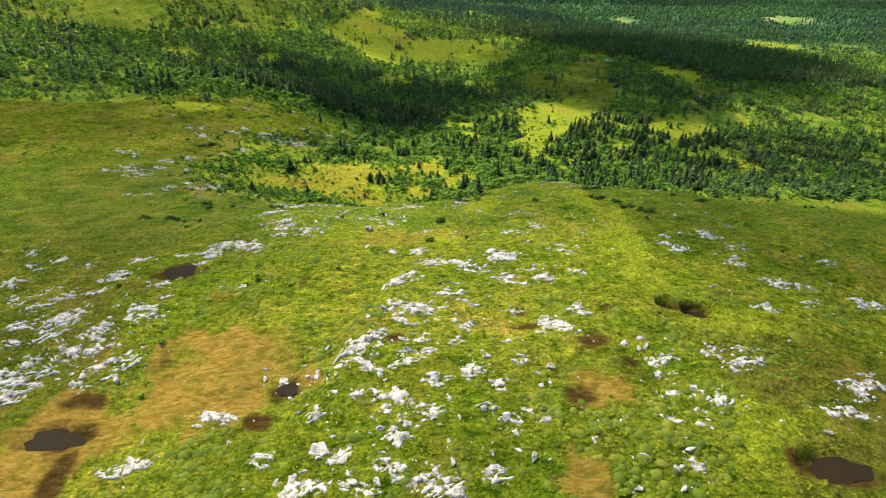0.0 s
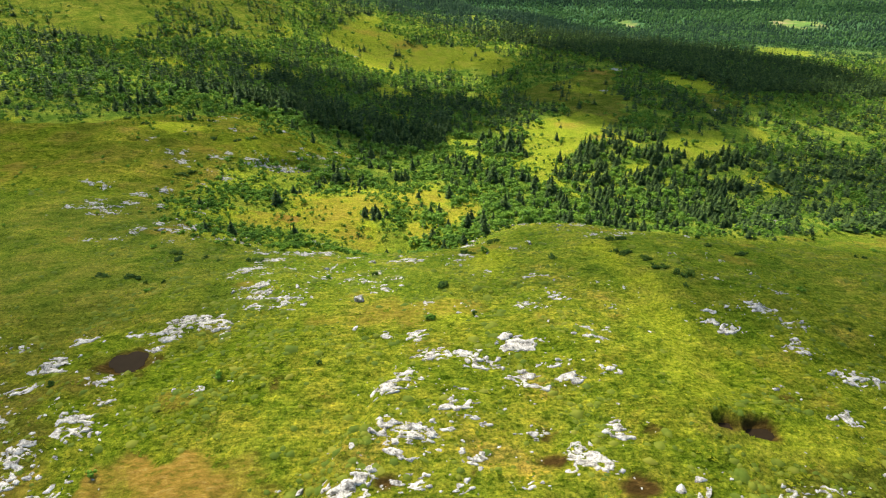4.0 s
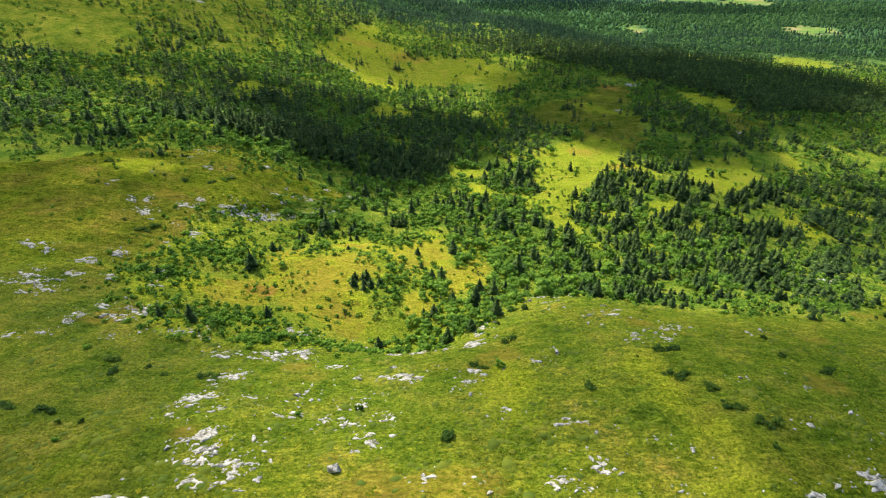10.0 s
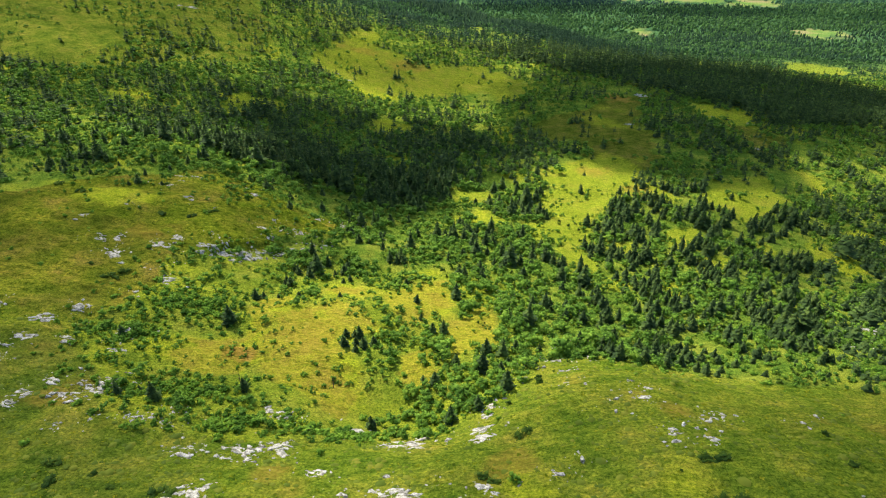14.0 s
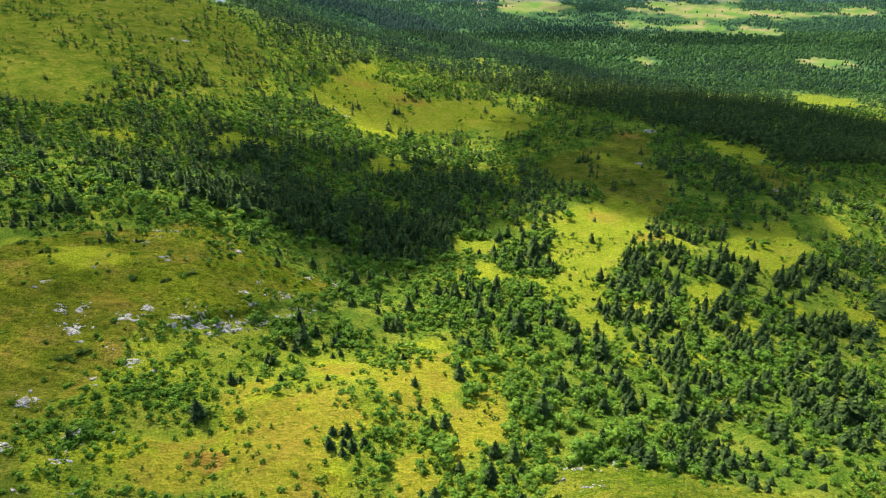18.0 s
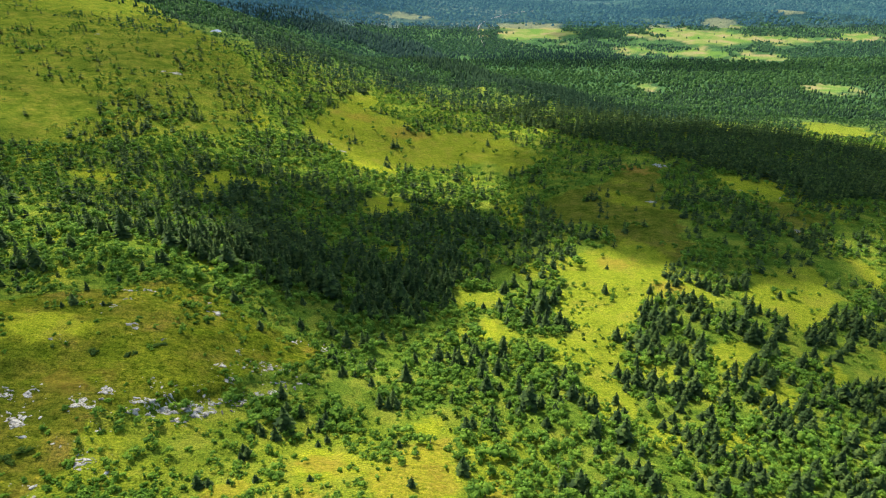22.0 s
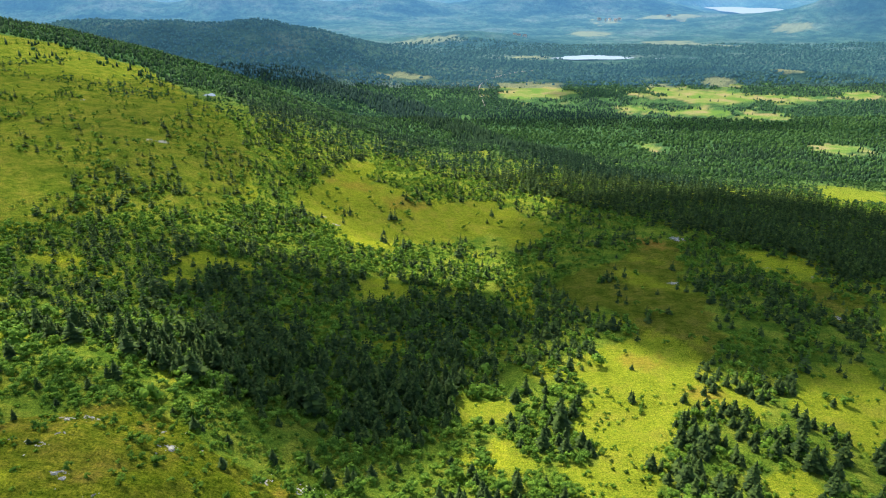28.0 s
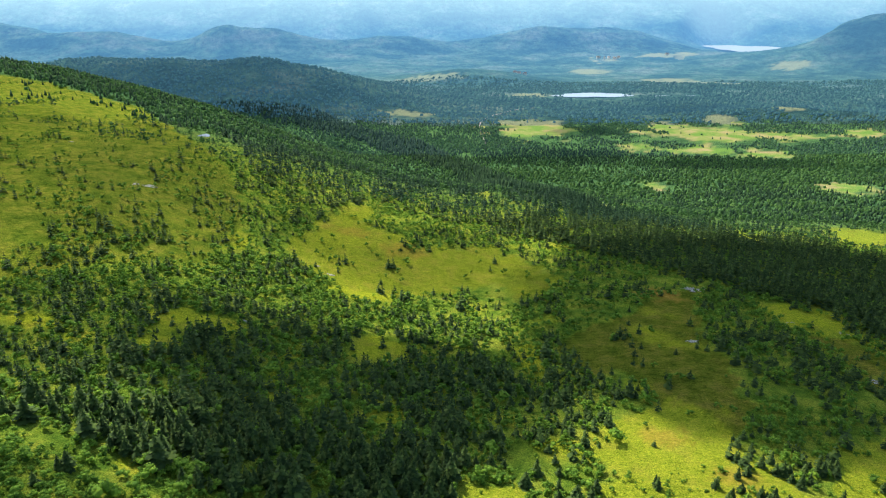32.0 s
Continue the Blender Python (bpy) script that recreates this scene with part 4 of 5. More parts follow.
def grow():
    x, y, sp, rng = sow(205, 480, 3.3, 100)
    hs = np.where(sp, (rng.gamma(5, 0.86, len(x)) + 1.6) * (1 + 0.25 * step(360, 440, y)), rng.gamma(6, 0.42, len(x)) + 0.7)
    # low growth on the bogs below the slope
    hs = hs * (1 - 0.38 * (1 - step(-25, 5, x)) * (1 - step(310, 350, y))) + 2.2 * sp * inside(x, y, DARK_WOOD)
    hs = hs * (1 - 0.4 * step(60, 80, x) * (1 - step(268, 285, y))) * (1 - 0.35 * (x < -60) * (y > 360) * (y < 412))
    mid = np.hypot(x - 20, (y - 300) * 0.8)
    close = abs(x) < 95 + 0.5 * (y - 205)
    for kind in (True, False):
        ids = np.where(sp == kind)[0]
        ids = ids[np.argsort(mid[ids])]
        single, rest = ids[:290], ids[290:]
        wide = np.where(hs > 5.5, 1.25, 1.55) if kind else np.full(len(x), 1.45)
        for n, i in enumerate(single):
            if kind:
                tree("spruce_tree", "small dark green spruce standing at the edge of the bog", "spruces below the slope", SPRUCE_TRUNK, SPRUCE_CROWNS[n % 6], x[i], y[i], hs[i], wide[i], n * 1.7)
            else:
                tree("birch_tree", "low bright green mountain birch with a loose crown", "birches below the slope", BIRCH_TRUNKS[n % 3], BIRCH_CROWNS[n % 6], x[i], y[i], hs[i], wide[i], n * 2.3)
        for shapes, own in (((SPRUCE_NEAR if kind else BIRCH_NEAR), rest[close[rest]]), ((SPRUCE_MID if kind else BIRCH_MID), rest[~close[rest]])):
            v, f = scatter(shapes, x[own], y[own], hs[own], wide[own], rng)
            stuff("spruce_wood" if kind else "birch_wood", v, f, SPRUCE if kind else BIRCH, "loose wood of dark spruces on the valley slope" if kind else "bright green birch scrub between the spruces", "trees")
    for y0, y1, gap, seed, ss, bs in ((480, 700, 3.9, 101, SPRUCE_MID, BIRCH_MID), (700, 900, 5.0, 102, SPRUCE_MID, BIRCH_HILL), (900, 1080, 5.2, 107, SPRUCE_MID, BIRCH_HILL)):
        x, y, sp, rng = sow(y0, y1, gap, seed)
        tall = inside(x, y, TALL_SPRUCE)
        hs = np.where(sp, rng.gamma(5, 0.95, len(x)) + 2.0 + 7.5 * tall + 3.0 * inside(x, y, DARK_WOOD) + 2.2 * inside(x, y, SLOPE_WOOD), rng.gamma(8, 0.37, len(x)) + 0.8)
        for kind, shapes in ((True, ss), (False, bs)):
            m = sp == kind
            v, f = scatter(shapes, x[m], y[m], hs[m], np.where(tall[m] > 0, 0.78, np.where(hs[m] > 6, 1.05, 1.3)) if kind else 1.45, rng)
            stuff("spruce_wood" if kind else "birch_wood", v, f, (FAINT_HAZE_SPRUCE if y0 > 800 else SPRUCE) if kind else (FAINT_HAZE_BIRCH if y0 > 800 else BIRCH), "dense dark spruce wood below the fell" if kind else "green birch wood on the hillside", "trees")
    for y0, y1, gap, seed in ((1080, 1500, 6.2, 103), (1500, 1800, 7.0, 104), (1800, 2300, 7.2, 105)):
        x, y, sp, rng = sow(y0, y1, gap, seed)
        tall = inside(x, y, TALL_SPRUCE)
        hs = np.where(sp, rng.uniform(5, 9.5, len(x)) + 6 * tall, rng.uniform(3.2, 6.5, len(x)))
        for kind, shapes in ((True, SPRUCE_FAR), (False, BIRCH_FAR)):
            m = sp == kind
            v, f = scatter(shapes, x[m], y[m], hs[m], 1.05 if kind else 1.6, rng)
            stuff("far_spruce_wood" if kind else "far_birch_wood", v, f, (HAZY_SPRUCE if y0 > 1700 else FAINT_HAZE_SPRUCE) if kind else (HAZY_BIRCH if y0 > 1700 else FAINT_HAZE_BIRCH), "far dark spruce forest on the valley floor" if kind else "far green birch forest on the valley floor", "trees")


grow()
distance_woods()


# ---- low bushes ----
def bushes():
    rng = np.random.default_rng(200)
    x = rng.uniform(-190, 220, 9000)
    y = rng.uniform(60, 420, 9000)
    wx, wy = wander(x, y)
    heath = inside(wx, wy, HEATH)
    edge = 1 - inside(wx, wy - 16, HEATH) * inside(wx + 14, wy, HEATH) * inside(wx - 14, wy, HEATH)
    f = np.where(heath > 0, 0.012 + 0.10 * step(0.30, 0.55, fbm(x, y, 30, 71)) + 0.55 * edge, 0.35) * (1 - 0.9 * blots(x, y, BOGS, 0.3, 0.6)) * step(60, 190, y + 60 * (rng.uniform(0, 1, 9000) > 0.8))
    f = f + 0.13 * (x < -60) * (y > 280) * heath * (0.5 + fbm(x, y, 25, 75))
    m = rng.uniform(0, 1, 9000) < f
    x, y = x[m], y[m]
    hs = rng.uniform(0.45, 1.5, len(x))
    dark = (fbm(x, y, 18, 72) > 0.05) & ~((x < 0) & (y > 212))
    for kind, mat, name, label in ((True, JUNIPER, "juniper_scrub", "low dark juniper bushes in the heath"), (False, WILLOW, "willow_scrub", "low grey-green willow bushes along the slope foot")):
        k = dark == kind
        v, f4 = scatter(BUSH_NEAR, x[k], y[k], hs[k], 1.35, rng)
        stuff(name, v, f4, mat, label, "bushes")


bushes()
JUNIPERS_SLOPE = [(-83.3, 181.2, 5), (63.1, 168.6, 8), (59.3, 174.8, 5), (54.2, 199.6, 7.4), (-54.4, 195.4, 6), (57.6, 182.9, 3), (1.3, 168.2, 3), (31.6, 182.1, 3), (9.4, 197.5, 3.5), (-71.7, 202.1, 2.4), (-81.3, 205.8, 4), (90.1, 193.7, 4), (60.6, 162.3, 1.9), (-92.5, 182.8, 4), (52.2, 187.8, 6), (-78.8, 199.7, 3), (-65.6, 198, 2.4), (18.6, 215.4, 3.6), (82.9, 201, 2.6), (129.7, 255.3, 6)]
JUNIPERS_KNOLL = [(-115.5, 351.8, 5), (-129.3, 351.8, 2.4), (-156.3, 368.2, 5), (-168, 373.5, 4.5), (-114.8, 300.9, 6), (-111, 304.5, 5), (-142.9, 391.6, 2.7), (-126.3, 384.7, 2.6), (-77.7, 379.2, 2.9), (-124.8, 309.1, 2.5), (-97.5, 359.9, 4.2), (-103.8, 352.2, 3.4), (-100.1, 393.5, 3.9), (-89.4, 381.1, 2.5)]
BUSH_MESHES = [fast_mesh("juniper_bush", *leafy_shape(pyr, 110, 0.09, 0.7, 0.08, 10), [JUNIPER]) for _ in range(5)]
for n, (cx, cy, width) in enumerate(JUNIPERS_SLOPE + JUNIPERS_KNOLL):
    for k in range(1 + int(width / 3)):
        jx, jy = cx + (k * 1.9 - 0.6 * width / 2) * (width > 3), cy + 0.8 * math.sin(3 * k + n)
        s = min(width, 3.2) / 1.5
        bush = new("juniper_bush", BUSH_MESHES[(n + k) % 5])
        bush.matrix_world = Matrix.Translation((jx, jy, ground_at(jx, jy) - 0.06)) @ pose(0, 0, 0, 0, 0, 67 * n) @ Matrix.Diagonal((1.25 * s, 0.9 * s, 0.36 * s + 0.25, 1))
        tagged(bush, "spreading dark green juniper bush in the heath", "bush", "juniper bushes")
WILLOW_SPOTS = [(-83, 290, 16, 10), (-95, 268, 10, 8), (-72, 240, 16, 6), (-24, 226, 14, 5), (-50, 225, 12, 5), (60, 268, 40, 6), (140, 290, 30, 8)]


def hill_scrub():
    """Low scrub on the open hill and between the trees of the lower wood."""
    rng = np.random.default_rng(220)
    x, y = rng.uniform(-620, -120, 16000), rng.uniform(560, 1230, 16000)
    m = (inside(x, y, OPEN_HILL) > 0) & (rng.uniform(-0.05, 0.8, 16000) < fbm(x, y, 26, 73, 3)) & (abs(x) < 0.7 * y + 30)
    small = [leafy_shape(pyr, 12, 0.22, 0.62, 0.1, 3) for _ in range(5)]
    v, f = scatter(small, x[m], y[m], rng.uniform(0.8, 2.4, int(m.sum())), 1.3, rng)
    stuff("birch_scrub", v, f, BIRCH, "low dwarf birch scrub on the open hill", "bushes")
    x, y = rng.uniform(-200, 330, 16000), rng.uniform(215, 480, 16000)
    m = (inside(x, y, HEATH) < 0.5) & (rng.uniform(-0.15, 0.7, 16000) < fbm(x, y, 12, 74, 3)) & (abs(x) < 0.7 * y + 20)
    v, f = scatter(small, x[m], y[m], rng.uniform(0.6, 1.6, int(m.sum())), 1.4, rng)
    stuff("birch_scrub", v, f, BIRCH, "low birch scrub between the trees", "bushes")


hill_scrub()


def willow_beds():
    rng = np.random.default_rng(210)
    for cx, cy, rx, ry in WILLOW_SPOTS:
        n = int((1.2 if cx < 0 else 1.1) * rx * ry)
        x, y = cx + rng.normal(0, 0.55, n) * rx, cy + rng.normal(0, 0.55, n) * ry
        v, f = scatter(BUSH_NEAR, x, y, rng.uniform(0.5, 1.4, n), 1.5, rng)
        stuff("willow_scrub", v, f, WILLOW if cx < 0 else BIRCH, "bed of pale green willow scrub at the slope foot", "bushes")


willow_beds()


def tuft_shape(rng):
    v, f = [], []
    for k in range(5):
        a = 1.257 * k + rng.uniform(-0.4, 0.4)
        c, q, r = math.cos(a), math.sin(a), rng.uniform(0.55, 0.95)
        b = len(v)
        v += [(0.1 * c - 0.3 * q, 0.1 * q + 0.3 * c, 0), (0.1 * c + 0.3 * q, 0.1 * q - 0.3 * c, 0), (r * c + 0.16 * q, r * q - 0.16 * c, rng.uniform(0.35, 0.7)), (r * c - 0.16 * q, r * q + 0.16 * c, rng.uniform(0.35, 0.7))]
        f.append((b, b + 1, b + 2, b + 3))
    return np.array(v), np.array(f)


def tussocks():
    rng = np.random.default_rng(300)
    n = 22000
    y = 45 + 230 * rng.uniform(0, 1, n) ** 1.3
    x = rng.uniform(-1, 1, n) * (0.72 * y + 15)
    clump = fbm(x, y, 7, 81)
    m = (inside(x, y, HEATH) > 0) & (rng.uniform(-0.6, 0.9, n) < clump + 0.2) & (blots(x, y, MUD + POOLS + DRY, 0.3, 0.3) + within(x, y, [DRY_HOLLOW, PEAT_FLAT]) < 0.3)
    x, y = x[m], y[m]
    v, f = scatter([tuft_shape(pyr) for _ in range(6)], x, y, rng.uniform(0.12, 0.34, len(x)), 2.0, rng)
    stuff("grass_tussocks", v, f, GRASS, "tussocks of green and straw-coloured fell grass", "grass")


tussocks()


def cushion_shape(rng):
    """A low rounded cushion of heather or crowberry."""
    v, f = [(0.0, 0.0, 0.42)], []
    for k in range(6):
        a = 1.047 * k + rng.uniform(-0.3, 0.3)
        r = rng.uniform(0.7, 1.15)
        v += [(0.6 * r * math.cos(a), 0.6 * r * math.sin(a), rng.uniform(0.24, 0.40)), (r * math.cos(a), r * math.sin(a), -0.12)]
    for k in range(6):
        i, j = 1 + 2 * k, 1 + (2 * k + 2) % 12
        f.append((i, i + 1, j + 1, j))
    f += [(0, 1, 3, 5), (0, 5, 7, 9), (0, 9, 11, 1)]
    return np.array(v), np.array(f)


def cushions():
    rng = np.random.default_rng(310)
    n = 42000
    y = 48 + 225 * rng.uniform(0, 1, n) ** 1.15
    x = rng.uniform(-1, 1, n) * (0.70 * y + 20)
    thick = step(0.02, 0.42, fbm(x, y, 13, 82, 3))
    bare = blots(x, y, MUD + POOLS + DRY, 0.3, 0.3) + within(x, y, [DRY_HOLLOW, PEAT_FLAT]) + 0.6 * blots(x, y, PALE, 0.5, 0.6)
    m = (inside(x, y, HEATH) > 0) & (rng.uniform(0, 1, n) < 0.05 + 0.45 * thick) & (bare < 0.3)
    x, y = x[m], y[m]
    v, f = scatter([cushion_shape(pyr) for _ in range(8)], x, y, rng.gamma(4, 0.085, len(x)) + 0.10, 1.5, rng)
    stuff("heather_cushions", v, f, CUSHION, "low dark green cushions of heather and crowberry", "heather")


cushions()

# ---- rocks: x, y, width ----
ROCKS_WEST = [(-90.6, 128.4, 6.8), (-80.6, 134.1, 5.6), (-81.7, 127.5, 3.4), (-66.3, 128.9, 4.8), (-62.8, 121.6, 3.3), (-66.2, 115.2, 6.3), (-62.1, 112.9, 4.9), (-68.1, 118.6, 3.2), (-83.3, 116.7, 7.7), (-72.6, 111.2, 4.3), (-84.7, 111.7, 8.7), (-75.5, 106.3, 8.9), (-69.7, 107.1, 6.0), (-82.3, 101.7, 4.1), (-84.5, 98.0, 9.7), (-91.8, 108.0, 3.6), (-64.8, 98.2, 7.3), (-68.6, 93.0, 3.5), (-82.0, 91.7, 5.4), (-62.1, 93.3, 2.2)]
ROCKS_WEST += [(-38.7, 80.2, 4.7), (-93.0, 122.5, 4.0), (-106.8, 134.9, 5.7), (-99.3, 126.6, 5.4), (-79.1, 137.4, 4.3), (-78.4, 145.4, 3.8), (-106.2, 143.8, 4.5), (-52.0, 70.4, 3.6), (-48.2, 71.3, 3.5), (-92.1, 142.8, 3.0), (-66.1, 145.7, 3.7), (-54.6, 147.7, 11.3), (-59.3, 139.0, 2.9), (-44.5, 122.0, 2.6), (-93.9, 115.1, 5.1), (-111.8, 152.4, 3.9), (-100.4, 147.2, 3.3), (-31.9, 89.4, 1.9), (-28.0, 88.7, 2.3), (-26.1, 84.0, 2.0), (-27.3, 69.1, 3.6)]
ROCKS_CREST = [(-9.2, 119.2, 5.3), (-4.4, 123.1, 6.2), (-6.8, 108.7, 7.7), (-4.0, 102.7, 5.7), (3.8, 115.5, 6.4), (-0.3, 109.2, 4.8), (7.1, 111.1, 3.0), (-0.3, 130.6, 5.7), (6.8, 129.6, 7.0), (15.9, 135.8, 8.0), (17.3, 123.0, 6.4), (22.6, 128.4, 4.0), (32.8, 139.4, 6.0), (-14.5, 94.9, 7.1), (-12.2, 88.7, 4.5), (-10.3, 98.9, 2.2)]
ROCKS_CREST += [(-17.6, 88.9, 2.9), (-3.4, 96.4, 4.1), (-3.8, 91.0, 4.6), (-6.5, 87.9, 2.6), (-0.4, 84.5, 3.6), (-7.6, 79.7, 5.2), (-4.3, 75.2, 6.1), (-0.9, 76.6, 3.7), (-21.9, 78.0, 4.2), (-13.8, 81.4, 2.9), (-9.4, 73.0, 1.8), (-6.5, 70.9, 3.7), (33.0, 126.4, 3.3), (24.5, 122.8, 3.9), (-4.6, 139.1, 4.3), (-10.4, 140.0, 3.2)]
ROCKS_BROW = [(-17.6, 69.9, 4.3), (-15.2, 68.3, 2.6), (-13.1, 64.8, 3.2), (-7.3, 66.2, 3.1), (-5.8, 64.8, 2.6), (2.3, 65.8, 1.9), (-0.3, 63.3, 4.2), (0.9, 61.0, 4.5), (-21.2, 63.3, 5.6), (8.7, 64.8, 3.8), (11.6, 74.1, 3.9), (16.9, 76.1, 3.7), (9.0, 77.2, 3.2), (12.0, 83.5, 4.2), (6.2, 86.9, 3.4), (9.2, 90.2, 2.1)]
ROCKS_BROW += [(24.4, 99.8, 5.4), (21.7, 103.8, 3.0), (30.7, 108.9, 5.0), (3.4, 95.7, 2.4), (5.5, 101.9, 3.2), (16.1, 88.9, 3.1), (20.5, 87.4, 2.0), (8.3, 68.0, 1.4), (-13.1, 62.8, 2.5), (-4.6, 62.3, 2.5), (-10.4, 61.7, 2.3), (-21.3, 96.9, 2.0), (-23.0, 89.5, 2.3), (-18.1, 86.2, 1.2), (14.9, 96.5, 3.3), (15.6, 108.0, 3.6), (14.9, 67.6, 2.2)]
ROCKS_EAST = [(57.8, 94.8, 8.2), (41.0, 83.0, 3.4), (45.6, 83.0, 3.4), (50.3, 81.5, 4.4), (40.9, 87.8, 3.3), (42.4, 91.8, 4.0), (40.2, 97.9, 3.6), (40.1, 95.1, 2.2), (83.3, 130.5, 5.6), (74.8, 115.8, 4.1), (90.3, 128.7, 3.9), (87.7, 120.2, 3.4), (103.9, 125.1, 6.0), (72.8, 82.6, 4.7), (78.9, 88.8, 4.7), (84.6, 91.5, 4.8), (80.2, 86.7, 3.0)]
ROCKS_EAST += [(78.1, 81.7, 3.3), (39.9, 69.4, 2.0), (39.9, 66.4, 3.0), (36.5, 65.8, 1.9), (32.1, 67.8, 1.9), (28.3, 74.7, 3.9), (29.8, 62.2, 1.9), (36.8, 62.3, 2.0), (77.7, 138.8, 5.0), (75.9, 155.5, 4.1), (63.9, 144.2, 3.9), (81.2, 148.5, 4.9), (105.4, 145.6, 4.9), (44.6, 76.2, 2.8), (39.4, 76.2, 2.8), (65.1, 122.7, 2.4), (60.1, 146.8, 2.7)]
ROCKS_SLOPE = [(-126.3, 251.2, 9.2), (-139.5, 252.3, 2.8), (-119.8, 259.8, 3.1), (-92.3, 232.8, 5.1), (-89.0, 238.6, 5.3), (-85.6, 242.8, 4.5), (-109.2, 221.2, 1.9), (-116.5, 218.8, 1.9), (-73.7, 223.5, 2.0), (-63.6, 228.9, 1.7), (-44.3, 231.8, 3.1), (-39.1, 231.6, 2.6), (-56.4, 212.1, 4.6), (-44.3, 212.2, 5.3), (-50.0, 195.3, 4.4), (-46.9, 194.2, 2.7), (-38.7, 214.7, 4.7), (-35.1, 212.2, 2.3), (-25.9, 203.3, 2.6), (-19.0, 194.8, 1.7), (-8.6, 194.9, 4.4), (-12.1, 195.6, 2.1), (-52.0, 183.9, 5.6), (-54.8, 178.0, 2.4), (-45.8, 178.7, 1.8), (-41.1, 184.0, 1.9)]
ROCKS_SLOPE += [(-31.6, 186.3, 1.6), (-28.1, 184.8, 1.5), (-31.0, 177.7, 3.3), (-20.7, 174.4, 3.6), (-23.9, 175.4, 1.4), (-16.7, 181.1, 1.9), (-14.1, 186.7, 2.6), (-11.9, 175.7, 2.9), (-14.8, 169.6, 2.3), (-12.8, 166.3, 1.8), (-45.7, 166.3, 5.8), (-44.0, 162.7, 3.8), (-44.7, 170.0, 2.9), (-37.3, 162.5, 2.8), (-37.4, 160.7, 1.9), (-38.6, 157.6, 6.5), (-51.1, 165.7, 1.3), (-35.5, 167.8, 1.7), (-2.5, 155.6, 1.8), (8.6, 194.9, 3.4), (7.0, 189.9, 2.0), (6.6, 183.5, 1.5), (12.9, 176.3, 1.8), (25.5, 170.6, 3.0), (61.0, 217.2, 2.8), (48.5, 205.9, 1.7)]
ROCKS_SLOPE += [(26.5, 259.3, 1.8), (32.4, 265.7, 2.2), (34.8, 251.1, 1.7), (45.2, 264.0, 1.6), (48.7, 227.7, 2.0), (40.4, 220.7, 1.3), (28.1, 201.1, 1.7), (22.6, 197.3, 1.9), (47.0, 230.5, 1.5), (10.9, 230.5, 2.8), (12.9, 234.7, 2.1), (86.2, 165.7, 2.3), (76.0, 157.2, 2.8), (77.2, 155.4, 4.0), (67.2, 153.3, 1.5), (61.3, 151.2, 2.2), (72.2, 170.5, 1.6), (84.0, 176.0, 1.7), (83.1, 218.2, 1.3), (65.2, 186.1, 1.0), (79.5, 185.1, 1.2), (161.2, 304.0, 4.9), (150.7, 276.4, 2.6), (142.7, 281.8, 3.1), (20.3, 153.3, 3.0), (29.0, 156.3, 3.7), (8.1, 152.4, 1.3), (26.7, 159.8, 1.3), (45.3, 161.5, 1.1), (39.5, 164.0, 0.9), (39.8, 151.5, 1.0)]
ROCKS_FOOT = [(144.1, 293.2, 2.5), (148.4, 282, 2.9), (63.2, 221.1, 2.8), (50.3, 210.6, 2.1), (53.8, 214.5, 1.2), (56.7, 207.4, 1.7), (52.8, 234.4, 1.6), (46.5, 262.7, 1.5), (50.1, 238.9, 1.3), (42.1, 226.3, 1.4), (90.6, 224.5, 1.2), (30.3, 255.7, 1.4), (23.1, 246.9, 1.7), (36.2, 252, 1.8), (33.6, 239.3, 2), (34, 261.9, 1.9), (11.1, 222.8, 3.7), (8.8, 215.9, 2.9), (-21.4, 230.5, 4), (-7.5, 220.2, 5.9)]
ROCKS_KNOLL = [(-105.1, 228.5, 3.5), (-105, 232.3, 3.6), (-100.8, 238.2, 3.6), (-96.9, 245, 1.9), (-109.2, 259.6, 4), (-96.3, 268.8, 5.1), (-93.1, 256.2, 2.9), (-132, 256.3, 5.2), (-131.6, 260.6, 3.2), (-137.7, 276.3, 3.1), (-144.1, 280, 5.7), (-102.8, 292.8, 1.8), (-96.5, 302.9, 4.6), (-66.2, 224, 3.2), (-70.4, 224.8, 2.9), (-75.1, 225.1, 1.6), (-89.7, 219.7, 2.3), (-83, 223.3, 2.3), (-120.3, 270, 5.3), (-114.6, 279.2, 4.3), (-121.3, 318, 4.9)]


